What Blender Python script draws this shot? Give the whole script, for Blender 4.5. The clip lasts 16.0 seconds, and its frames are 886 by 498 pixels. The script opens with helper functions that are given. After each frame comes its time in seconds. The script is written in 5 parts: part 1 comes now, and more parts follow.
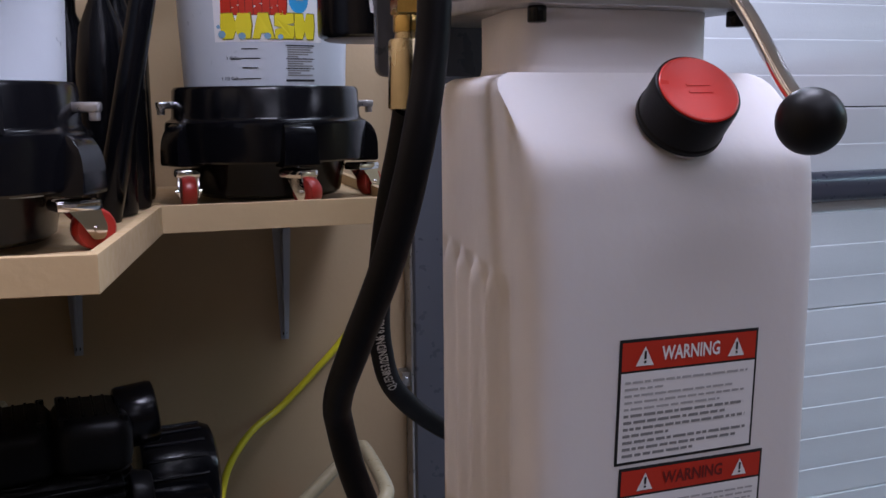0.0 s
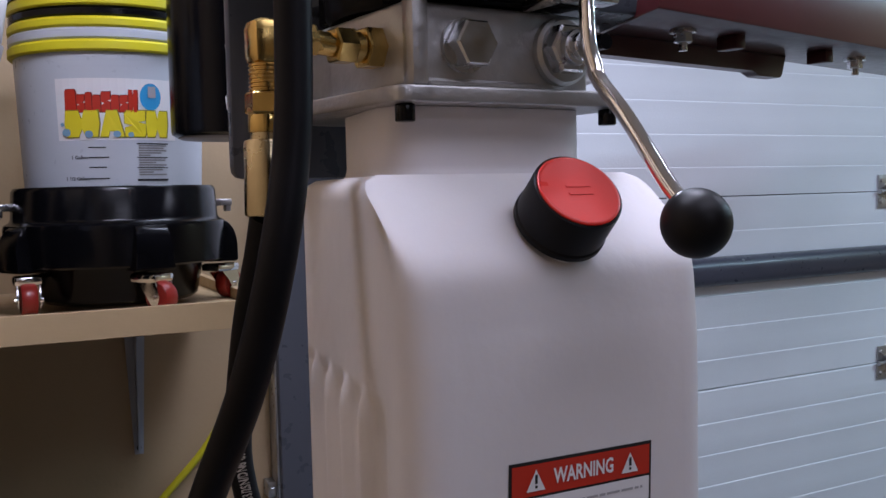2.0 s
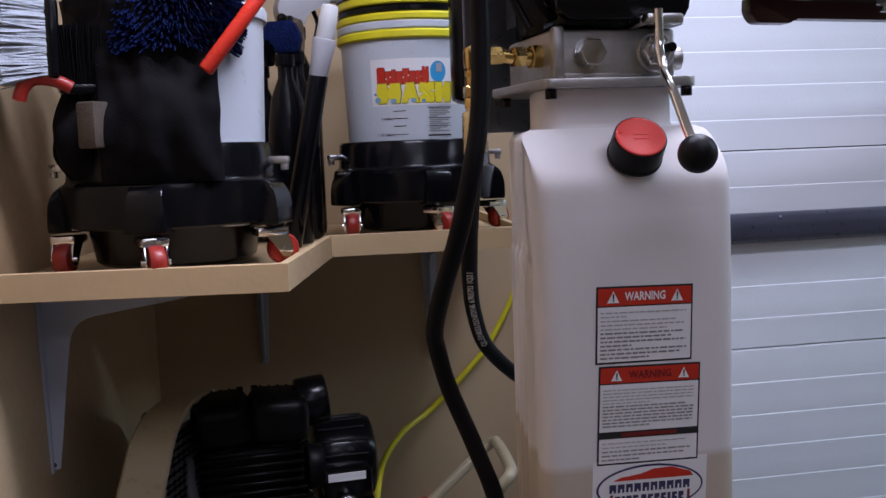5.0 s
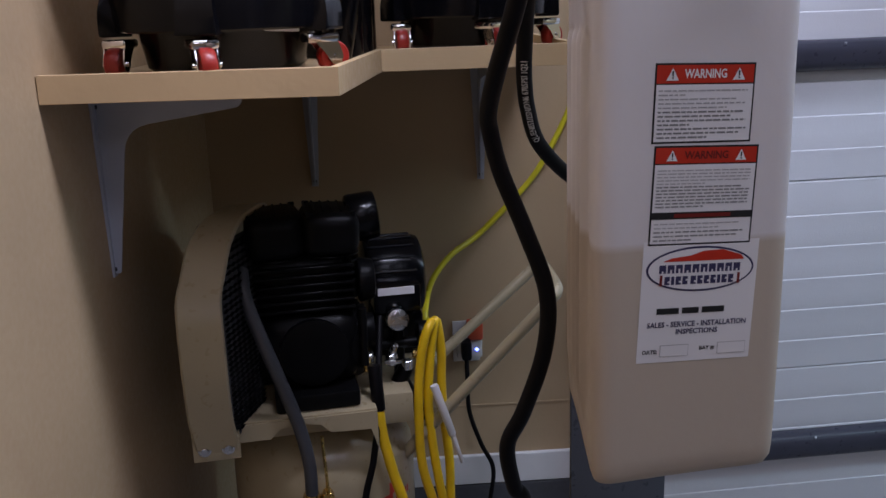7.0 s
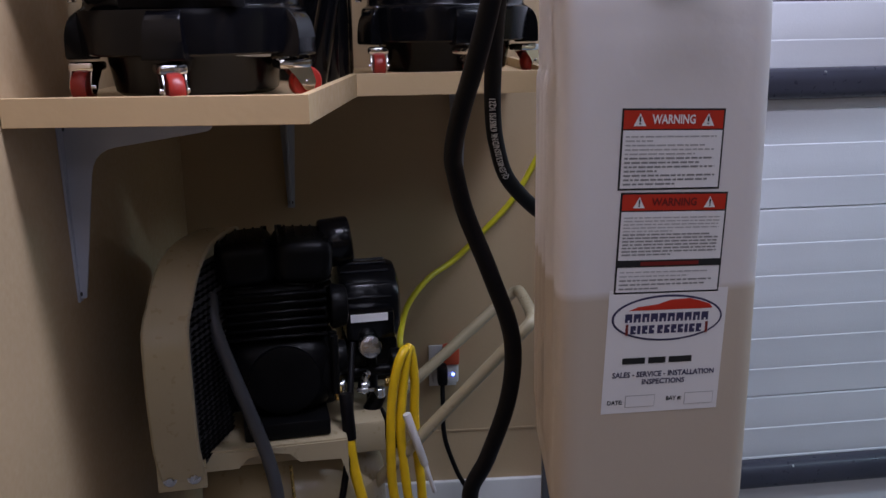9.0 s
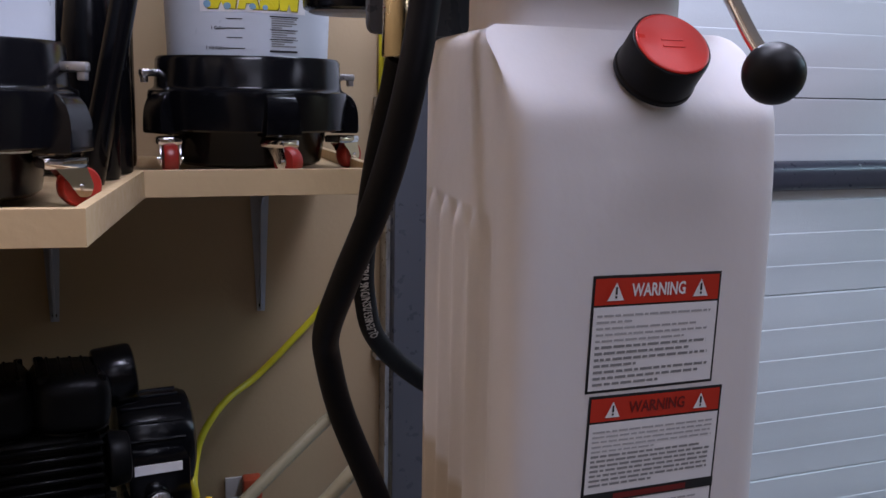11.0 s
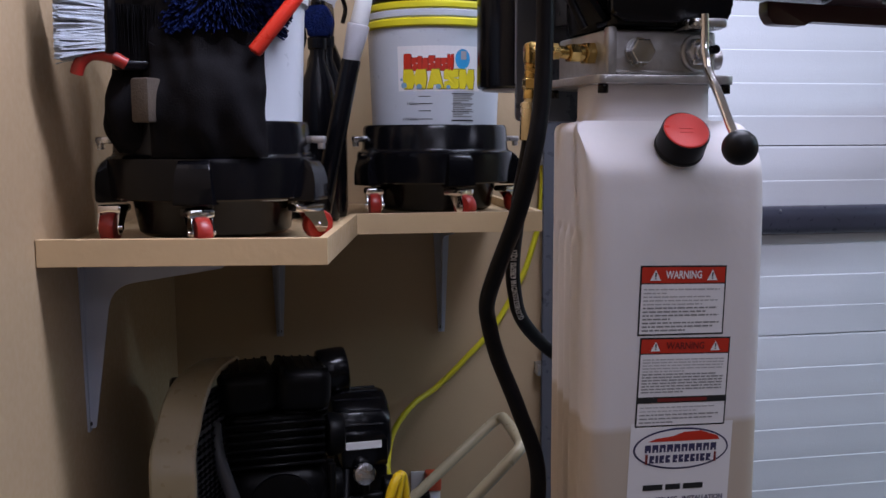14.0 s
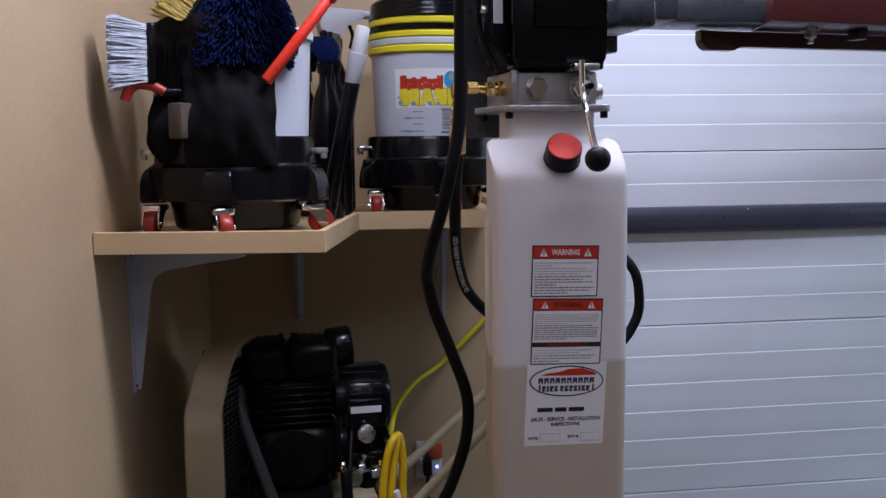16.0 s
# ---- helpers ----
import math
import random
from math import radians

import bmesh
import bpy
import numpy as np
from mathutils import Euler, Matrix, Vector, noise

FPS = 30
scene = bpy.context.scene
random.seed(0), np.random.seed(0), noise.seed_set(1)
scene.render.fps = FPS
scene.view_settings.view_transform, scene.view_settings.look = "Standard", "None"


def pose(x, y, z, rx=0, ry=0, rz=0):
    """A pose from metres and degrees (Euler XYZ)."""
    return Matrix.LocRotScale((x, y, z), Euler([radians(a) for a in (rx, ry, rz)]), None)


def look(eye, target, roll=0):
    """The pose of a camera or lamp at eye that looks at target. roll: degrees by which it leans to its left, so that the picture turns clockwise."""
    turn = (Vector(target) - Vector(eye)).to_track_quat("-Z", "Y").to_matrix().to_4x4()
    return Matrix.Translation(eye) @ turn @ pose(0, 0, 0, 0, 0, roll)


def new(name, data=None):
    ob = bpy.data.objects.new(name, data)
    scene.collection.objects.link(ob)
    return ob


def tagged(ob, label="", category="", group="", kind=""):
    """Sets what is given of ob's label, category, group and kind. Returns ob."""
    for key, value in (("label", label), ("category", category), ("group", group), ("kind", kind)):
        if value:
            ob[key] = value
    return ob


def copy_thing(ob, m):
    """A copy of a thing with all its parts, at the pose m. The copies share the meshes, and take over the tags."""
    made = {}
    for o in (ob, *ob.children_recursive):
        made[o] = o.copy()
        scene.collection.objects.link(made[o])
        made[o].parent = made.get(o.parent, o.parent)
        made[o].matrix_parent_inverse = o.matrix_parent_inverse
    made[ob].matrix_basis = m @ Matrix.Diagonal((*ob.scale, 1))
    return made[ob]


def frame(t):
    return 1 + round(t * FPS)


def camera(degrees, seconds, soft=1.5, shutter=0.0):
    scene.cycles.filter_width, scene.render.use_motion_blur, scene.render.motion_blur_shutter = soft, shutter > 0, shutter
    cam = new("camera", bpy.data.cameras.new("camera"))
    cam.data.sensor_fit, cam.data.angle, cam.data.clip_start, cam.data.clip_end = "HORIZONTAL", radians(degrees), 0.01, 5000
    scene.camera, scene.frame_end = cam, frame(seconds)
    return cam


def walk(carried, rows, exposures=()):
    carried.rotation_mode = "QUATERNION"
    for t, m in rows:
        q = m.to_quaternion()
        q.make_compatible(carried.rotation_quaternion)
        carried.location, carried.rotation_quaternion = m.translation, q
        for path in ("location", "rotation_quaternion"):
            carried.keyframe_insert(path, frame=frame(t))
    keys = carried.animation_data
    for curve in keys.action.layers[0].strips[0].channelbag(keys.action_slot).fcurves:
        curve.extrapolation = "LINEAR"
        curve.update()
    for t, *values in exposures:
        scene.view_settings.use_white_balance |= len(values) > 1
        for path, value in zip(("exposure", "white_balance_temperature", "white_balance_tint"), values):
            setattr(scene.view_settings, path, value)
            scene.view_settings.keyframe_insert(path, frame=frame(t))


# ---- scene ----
cam = camera(50.5, 16.0)
PATH = [
    (0, (0.0822, -0.0112, 1.6177), (0.9013, 1.7864, 1.3047), -0.55),
    (0.5, (0.0955, 0.0687, 1.6255), (1.0690, 1.8018, 1.4052), 0.21),
    (1, (0.0992, 0.1001, 1.6306), (1.1591, 1.7889, 1.4745), 0.10),
    (1.5, (0.0977, 0.0974, 1.6233), (1.1890, 1.7692, 1.5036), -0.53),
    (2, (0.1010, 0.0303, 1.6230), (1.1840, 1.7073, 1.5007), -1.36),
    (2.5, (0.1049, -0.1447, 1.6210), (1.0667, 1.6043, 1.4943), -1.88),
    (3, (0.0817, -0.2904, 1.6135), (0.8778, 1.5385, 1.4666), -1.65),
    (3.5, (0.0470, -0.3394, 1.6148), (0.7274, 1.5337, 1.4463), -1.65),
    (4, (0.0294, -0.3569, 1.6299), (0.6123, 1.5477, 1.4493), -1.50),
    (6.5, (0.0392, -0.3500, 1.5638), (0.4678, 1.5669, 1.1871), -2.43),
    (7, (0.0231, -0.3597, 1.5533), (0.4060, 1.5351, 1.0405), -1.89),
    (7.5, (0.0273, -0.3516, 1.5547), (0.4006, 1.5318, 0.9950), -1.19),
    (8, (0.0324, -0.3474, 1.5583), (0.4228, 1.5379, 1.0167), -0.96),
    (10.5, (0.0711, -0.1608, 1.5935), (0.6764, 1.7058, 1.2070), -0.28),
    (11, (0.0598, -0.0411, 1.5955), (0.9309, 1.7278, 1.2602), 1.11),
    (11.5, (0.0417, 0.0079, 1.6030), (1.0873, 1.6830, 1.2860), 0.55),
    (12, (0.0762, -0.0157, 1.6151), (1.2020, 1.6087, 1.3091), 0.59),
    (12.5, (0.1451, -0.1376, 1.6207), (1.0387, 1.6355, 1.3800), 0.03),
    (13, (0.1444, -0.2428, 1.6081), (0.7849, 1.6361, 1.3641), 0.65),
    (13.5, (0.0825, -0.3161, 1.6043), (0.6143, 1.5968, 1.3628), 0.34),
    (14, (-0.0535, -0.4130, 1.6160), (0.4756, 1.5013, 1.3805), -0.20),
    (14.5, (-0.1011, -0.5169, 1.6317), (0.4886, 1.3759, 1.3683), -0.35),
    (15, (-0.0677, -0.6356, 1.6383), (0.5074, 1.2635, 1.3882), 0.20),
    (15.5, (-0.0467, -0.7173, 1.6318), (0.4564, 1.2036, 1.3932), 0.18),
    (16, (-0.0222, -0.7587, 1.6302), (0.4222, 1.1779, 1.4018), -0.62),
]
walk(cam, [(t, look(eye, target, roll)) for t, eye, target, roll in PATH])

# ---------------------------------------------------------------- light
world = bpy.data.worlds.new("world")
scene.world = world
world.use_nodes = True
world.node_tree.nodes["Background"].inputs[0].default_value = (0.75, 0.85, 1.0, 1)
world.node_tree.nodes["Background"].inputs[1].default_value = 0.02


def lamp(name, eye, target, w, h, watts, colour):
    d = bpy.data.lights.new(name, "AREA")
    d.shape, d.size, d.size_y, d.energy, d.color = "RECTANGLE", w, h, watts, colour
    ob = new(name, d)
    ob.matrix_world = look(eye, target)
    return ob


lamp("ceiling_lamp_shelf", (0.55, 0.64, 2.66), (0.55, 0.64, 0), 1.0, 0.14, 37, (0.75, 0.77, 1.0))
lamp("ceiling_lamp_front", (0.60, -0.40, 2.66), (0.60, -0.40, 0), 1.2, 0.7, 10, (0.76, 0.77, 1.0))
# weak fill added for the door and the reservoir's right, no known source
lamp("ceiling_lamp_mid", (2.2, 0.35, 2.66), (2.2, 0.35, 0), 1.2, 0.16, 11, (0.74, 0.77, 1.0))
lamp("ceiling_lamp_rear", (0.40, -2.1, 2.66), (0.40, -2.1, 0), 1.0, 0.3, 9, (0.78, 0.77, 1.0))
lamp("ceiling_lamp_door", (1.02, 1.32, 2.66), (1.02, 1.32, 0), 0.6, 0.16, 13, (0.68, 0.76, 1.0))
# no known source: cyan fill added to brighten the door's lower right
lamp("ceiling_lamp_far", (3.7, 0.1, 2.66), (3.7, 0.1, 0), 1.2, 0.16, 40, (0.50, 0.77, 1.0))


# ---------------------------------------------------------------- materials
def mat(name, colour, rough=0.5, metal=0.0, var=0.12, scale=8.0, bump=0.05, bump_scale=60.0, coat=0.0, spec=0.5, rvar=0.1):
    m = bpy.data.materials.new(name)
    m.use_nodes = True
    n, l = m.node_tree.nodes, m.node_tree.links
    p = n["Principled BSDF"]
    tc = n.new("ShaderNodeTexCoord")
    big = n.new("ShaderNodeTexNoise")
    big.inputs["Scale"].default_value, big.inputs["Detail"].default_value = scale, 5
    l.new(tc.outputs["Object"], big.inputs["Vector"])
    ramp = n.new("ShaderNodeMapRange")
    ramp.inputs["From Min"].default_value, ramp.inputs["From Max"].default_value = 0.3, 0.7
    ramp.inputs["To Min"].default_value, ramp.inputs["To Max"].default_value = 1 - var, 1 + var
    l.new(big.outputs["Fac"], ramp.inputs["Value"])
    mul = n.new("ShaderNodeVectorMath")
    mul.operation = "SCALE"
    mul.inputs[0].default_value = colour
    l.new(ramp.outputs["Result"], mul.inputs["Scale"])
    l.new(mul.outputs["Vector"], p.inputs["Base Color"])
    p.inputs["Metallic"].default_value = metal
    p.inputs["Specular IOR Level"].default_value = spec
    p.inputs["Coat Weight"].default_value = coat
    rr = n.new("ShaderNodeMapRange")
    rr.inputs["From Min"].default_value, rr.inputs["From Max"].default_value = 0.3, 0.7
    rr.inputs["To Min"].default_value, rr.inputs["To Max"].default_value = max(rough - rvar, 0.02), min(rough + rvar, 1)
    fine = n.new("ShaderNodeTexNoise")
    fine.inputs["Scale"].default_value, fine.inputs["Detail"].default_value = bump_scale, 4
    l.new(tc.outputs["Object"], fine.inputs["Vector"])
    l.new(fine.outputs["Fac"], rr.inputs["Value"])
    l.new(rr.outputs["Result"], p.inputs["Roughness"])
    if bump:
        b = n.new("ShaderNodeBump")
        b.inputs["Strength"].default_value, b.inputs["Distance"].default_value = bump, 0.004
        l.new(fine.outputs["Fac"], b.inputs["Height"])
        l.new(b.outputs["Normal"], p.inputs["Normal"])
    return m


M_TAN = mat("tan_wall_paint", (0.43, 0.31, 0.185), 0.5, var=0.07, scale=2.5, bump=0.12, bump_scale=90)
M_CEIL = mat("white_ceiling_paint", (0.75, 0.74, 0.72), 0.8, var=0.04)
M_BASE = mat("white_trim_paint", (0.66, 0.64, 0.64), 0.4, var=0.05)
M_CONC = mat("grey_concrete", (0.16, 0.16, 0.165), 0.75, var=0.3, scale=3, bump=0.3, bump_scale=40)
M_STEM = mat("dark_grey_concrete", (0.06, 0.06, 0.068), 0.8, var=0.3, scale=4, bump=0.4, bump_scale=50)
M_DOOR = mat("white_door_enamel", (0.72, 0.72, 0.755), 0.38, var=0.03, scale=3, bump=0.10, bump_scale=220)
M_STRUT = mat("dark_grey_strut_paint", (0.045, 0.046, 0.066), 0.35, var=0.2, scale=6, bump=0.05)
M_GALV = mat("galvanised_steel", (0.52, 0.53, 0.55), 0.35, 1.0, var=0.25, scale=30, bump=0.08)
M_SHELF = mat("painted_shelf_board", (0.52, 0.37, 0.205), 0.5, var=0.06, scale=5, bump=0.1, bump_scale=70)
M_BRKT = mat("pale_grey_bracket_paint", (0.42, 0.45, 0.54), 0.4, var=0.06)
M_SLATE = mat("slate_column_enamel", (0.058, 0.064, 0.080), 0.3, var=0.06, scale=4, bump=0.01, bump_scale=60, coat=0.1, rvar=0.04)
M_RED = mat("dark_red_enamel", (0.048, 0.008, 0.009), 0.34, var=0.12, scale=6, bump=0.01, coat=0.2, rvar=0.03)
M_ARM = mat("charcoal_arm_enamel", (0.020, 0.023, 0.027), 0.32, var=0.06, scale=6, bump=0.02)
M_WEB = mat("brown_webbing", (0.055, 0.040, 0.028), 0.8, var=0.2, scale=30, bump=0.3, bump_scale=300)
M_CHROME = mat("chrome", (0.82, 0.80, 0.80), 0.09, 1.0, var=0.04, bump=0.0, rvar=0.05)
M_ZINC = mat("zinc_plated_steel", (0.62, 0.62, 0.63), 0.26, 1.0, var=0.12, scale=40, bump=0.04)
M_ALU = mat("cast_aluminium", (0.42, 0.41, 0.40), 0.40, 0.8, var=0.14, scale=25, bump=0.16, bump_scale=160)
M_ALUDK = mat("machined_aluminium", (0.42, 0.40, 0.40), 0.34, 0.85, var=0.12, scale=20, bump=0.05)
M_BRASS = mat("brass", (0.62, 0.42, 0.14), 0.25, 1.0, var=0.18, scale=40, bump=0.05)
M_YZINC = mat("yellow_zinc_ferrule", (0.58, 0.47, 0.28), 0.24, 1.0, var=0.14, scale=30, bump=0.03)
M_BLACK = mat("black_plastic", (0.003, 0.003, 0.004), 0.20, var=0.2, bump=0.02, bump_scale=60, spec=0.22, rvar=0.03)
M_SATIN = mat("satin_black_cap", (0.006, 0.0055, 0.006), 0.42, var=0.15, bump=0.012, spec=0.16, rvar=0.03)
M_RUBBER = mat("black_rubber_hose", (0.0035, 0.003, 0.004), 0.48, var=0.25, scale=30, bump=0.03, bump_scale=80, spec=0.14, rvar=0.03)
M_CAST = mat("black_cast_iron", (0.004, 0.004, 0.0045), 0.36, var=0.3, scale=15, bump=0.08, bump_scale=90, spec=0.10, rvar=0.05)
M_CLOTH = mat("black_nylon_cloth", (0.0055, 0.005, 0.006), 0.85, var=0.3, scale=20, bump=0.25, bump_scale=400, spec=0.08)
M_CAPRED = mat("red_plastic", (0.62, 0.022, 0.012), 0.35, var=0.05, bump=0.04)
M_REDROD = mat("bright_red_plastic", (0.58, 0.03, 0.015), 0.33, var=0.06, bump=0.02)
M_WHEEL = mat("red_polyurethane", (0.27, 0.016, 0.010), 0.4, var=0.12, bump=0.06)
M_BEIGE = mat("beige_compressor_enamel", (0.38, 0.315, 0.20), 0.35, var=0.06, scale=5, bump=0.06, coat=0.2)
M_YEL = mat("yellow_rubber_hose", (0.80, 0.50, 0.008), 0.42, var=0.12, scale=20, bump=0.06)
M_YEL2 = mat("bright_yellow_air_line", (0.60, 0.52, 0.02), 0.4, var=0.08, scale=20, bump=0.03)
M_YRING = mat("yellow_plastic_ring", (0.70, 0.62, 0.02), 0.4, var=0.05, bump=0.02)
M_BUCKET = mat("translucent_white_plastic", (0.52, 0.55, 0.60), 0.36, var=0.05, scale=4, bump=0.04, spec=0.6)
M_PAPER = mat("white_paper", (0.74, 0.72, 0.73), 0.5, var=0.03, bump=0.02)
M_INK = mat("black_ink", (0.012, 0.012, 0.013), 0.5, var=0.1, bump=0.0)
M_GREYINK = mat("grey_ink", (0.40, 0.39, 0.40), 0.5, var=0.15, bump=0.0)
M_MIDINK = mat("dark_grey_ink", (0.24, 0.235, 0.24), 0.5, var=0.15, bump=0.0)
M_NAVY = mat("navy_ink", (0.035, 0.03, 0.085), 0.5, var=0.1, bump=0.0)
M_REDINK = mat("red_ink", (0.50, 0.028, 0.012), 0.42, var=0.05, bump=0.0)
M_DKRED = mat("dark_red_ink", (0.16, 0.012, 0.01), 0.45, var=0.05, bump=0.0)
M_BLUEINK = mat("blue_ink", (0.03, 0.28, 0.55), 0.45, var=0.1, bump=0.0)
M_YINK = mat("yellow_ink", (0.72, 0.60, 0.02), 0.45, var=0.05, bump=0.0)
M_BLUE = mat("blue_microfibre", (0.002, 0.006, 0.038), 0.9, var=0.4, scale=60, bump=0.9, bump_scale=200, spec=0.1)
M_BRISTLE = mat("pale_grey_bristle", (0.40, 0.45, 0.52), 0.6, var=0.2, scale=60, bump=0.3, bump_scale=300)
M_STRAW = mat("yellow_bristle", (0.45, 0.32, 0.06), 0.6, var=0.3, scale=60, bump=0.3)
M_GREYPL = mat("grey_plastic", (0.33, 0.32, 0.34), 0.4, var=0.08)
M_BUBBLE = mat("pale_blue_ink", (0.18, 0.32, 0.45), 0.45, var=0.2, bump=0.0)
M_OLIVE = mat("olive_ink", (0.22, 0.19, 0.02), 0.45, var=0.1, bump=0.0)
M_TEXTW = mat("white_print", (0.60, 0.60, 0.60), 0.5, var=0.1, bump=0.0)
M_ORANGE = mat("orange_plug_plastic", (0.50, 0.075, 0.03), 0.45, var=0.08)
M_TUBE = mat("dark_grey_tube", (0.045, 0.047, 0.055), 0.4, var=0.2)
M_LED = bpy.data.materials.new("blue_indicator")
M_LED.use_nodes = True
M_LED.node_tree.nodes["Principled BSDF"].inputs["Emission Color"].default_value = (0.08, 0.12, 1.0, 1)
M_LED.node_tree.nodes["Principled BSDF"].inputs["Emission Strength"].default_value = 12


def tank_material():
    """White reservoir plastic; the oil inside shows through below its level."""
    m = mat("white_reservoir_plastic", (0.69, 0.655, 0.655), 0.52, var=0.03, scale=6, bump=0.08, bump_scale=70, spec=0.3)
    n, l = m.node_tree.nodes, m.node_tree.links
    p = n["Principled BSDF"]
    geo, sep = n.new("ShaderNodeNewGeometry"), n.new("ShaderNodeSeparateXYZ")
    l.new(geo.outputs["Position"], sep.inputs["Vector"])
    level = n.new("ShaderNodeMapRange")
    level.inputs["From Min"].default_value, level.inputs["From Max"].default_value = 1.338, 1.346
    l.new(sep.outputs["Z"], level.inputs["Value"])
    mix = n.new("ShaderNodeMix")
    mix.data_type = "RGBA"
    l.new(level.outputs["Result"], mix.inputs["Factor"])
    old = p.inputs["Base Color"].links[0].from_socket
    mix.inputs["A"].default_value = (0.51, 0.435, 0.355, 1)
    l.new(old, mix.inputs["B"])
    l.new(mix.outputs["Result"], p.inputs["Base Color"])
    p.inputs["Subsurface Weight"].default_value = 0.35
    p.inputs["Subsurface Radius"].default_value = (1.0, 0.9, 0.75)
    p.inputs["Subsurface Scale"].default_value = 0.004
    return m


M_TANK = tank_material()


# ---------------------------------------------------------------- mesh helpers
def thing(name, at, label, category, group=""):
    ob = new(name)
    ob.empty_display_size = 0.05
    ob.location = at
    return tagged(ob, label, category, group)


def root_of(ob):
    while ob.parent:
        ob = ob.parent
    return ob


def part(name, bm, material, parent=None, label="", smooth=True, kind="", category="", group=""):
    """Links a bmesh, built in world places, as one mesh; under a thing it takes the thing's origin."""
    me = bpy.data.meshes.new(name)
    bmesh.ops.recalc_face_normals(bm, faces=bm.faces)
    if parent:
        bmesh.ops.translate(bm, verts=bm.verts, vec=-root_of(parent).location)
    bm.to_mesh(me)
    bm.free()
    for m in material if isinstance(material, (list, tuple)) else [material]:
        me.materials.append(m)
    if smooth:
        me.polygons.foreach_set("use_smooth", [True] * len(me.polygons))
        me.set_sharp_from_angle(angle=radians(38))
    ob = new(name, me)
    if parent:
        ob.parent = parent
    return tagged(ob, label, category, group, kind)


def rbox(bm, x0, x1, y0, y1, z0, z1, bevel=0.002, seg=2, m=None, idx=0):
    r = bmesh.ops.create_cube(bm, size=1)
    vs = r["verts"]
    for v in vs:
        v.co = Vector(((x0 + x1) / 2 + v.co.x * (x1 - x0), (y0 + y1) / 2 + v.co.y * (y1 - y0), (z0 + z1) / 2 + v.co.z * (z1 - z0)))
    faces = list({f for v in vs for f in v.link_faces})
    if bevel:
        es = list({e for v in vs for e in v.link_edges})
        out = bmesh.ops.bevel(bm, geom=es, offset=bevel, segments=seg, affect="EDGES", profile=0.5)
        vs = list({v for f in out["faces"] for v in f.verts} | {v for v in vs if v.is_valid})
        faces = list({f for v in vs for f in v.link_faces})
    for f in faces:
        f.material_index = idx
    if m is not None:
        bmesh.ops.transform(bm, matrix=m, verts=vs)
    return vs


def lathe(bm, prof, m=None, seg=32, a0=0.0, a1=360.0, idx=0):
    """Turns a profile of (r, z) about z; full turns are closed, with end caps."""
    full = abs(a1 - a0) > 359.9
    n = seg if full else seg + 1
    rings = []
    for r, z in prof:
        ring = []
        for k in range(n):
            a = radians(a0 + (a1 - a0) * k / seg)
            co = Vector((r * math.cos(a), r * math.sin(a), z))
            ring.append(bm.verts.new(m @ co if m else co))
        rings.append(ring)
    for a, b in zip(rings, rings[1:]):
        for k in range(n if full else n - 1):
            f = bm.faces.new((a[k], a[(k + 1) % n], b[(k + 1) % n], b[k]))
            f.material_index = idx
    if full:
        for ring in (rings[0], rings[-1]):
            f = bm.faces.new(ring)
            f.material_index = idx
    return rings


def along(p0, p1):
    """A pose at p0 whose z runs to p1, and the length."""
    p0, p1 = Vector(p0), Vector(p1)
    d = p1 - p0
    return Matrix.Translation(p0) @ d.to_track_quat("Z", "Y").to_matrix().to_4x4(), d.length


def rod(bm, p0, p1, r0, r1=None, seg=20, bevel=0.0, idx=0):
    m, h = along(p0, p1)
    r1 = r0 if r1 is None else r1
    b = min(bevel, r0 * 0.9, r1 * 0.9, h * 0.4)
    prof = [(r0, 0), (r1, h)] if not b else [(r0 - b, 0), (r0 - b * 0.3, b * 0.3), (r0, b), (r1, h - b), (r1 - b * 0.3, h - b * 0.3), (r1 - b, h)]
    lathe(bm, prof, m, seg, idx=idx)


def hexnut(bm, p0, p1, r, idx=0):
    m, h = along(p0, p1)
    c = r * 0.09
    lathe(bm, [(r - c, 0), (r, c), (r, h - c), (r - c, h)], m, 6, idx=idx)


def spline(pts, step=0.01):
    """Even points along a smooth line through pts."""
    p = [Vector(q) for q in pts]
    p = [2 * p[0] - p[1]] + p + [2 * p[-1] - p[-2]]
    out = []
    for i in range(1, len(p) - 2):
        a, b, c, d = p[i - 1 : i + 3]
        n = max(3, int((c - b).length / step))
        for k in range(n):
            t = k / n
            out.append(0.5 * (2 * b + (c - a) * t + (2 * a - 5 * b + 4 * c - d) * t * t + (3 * b - a - 3 * c + d) * t ** 3))
    out.append(p[-2])
    return out


def frames_of(line):
    t0 = (line[1] - line[0]).normalized()
    nrm = t0.orthogonal().normalized()
    out = []
    for i, q in enumerate(line):
        t = (line[min(i + 1, len(line) - 1)] - line[max(i - 1, 0)]).normalized()
        nrm = (nrm - t * nrm.dot(t)).normalized()
        out.append((q, t, nrm, t.cross(nrm)))
    return out


def tube(bm, pts, r, seg=14, step=0.01, idx=0, wobble=0.0):
    fr = frames_of(spline(pts, step))
    rings = []
    for q, t, u, v in fr:
        k = r * (1 + wobble * noise.noise(q * 40))
        rings.append([bm.verts.new(q + k * (math.cos(a) * u + math.sin(a) * v)) for a in (2 * math.pi * j / seg for j in range(seg))])
    for a, b in zip(rings, rings[1:]):
        for j in range(seg):
            f = bm.faces.new((a[j], a[(j + 1) % seg], b[(j + 1) % seg], b[j]))
            f.material_index = idx
    for ring in (rings[0], rings[-1]):
        bm.faces.new(ring).material_index = idx


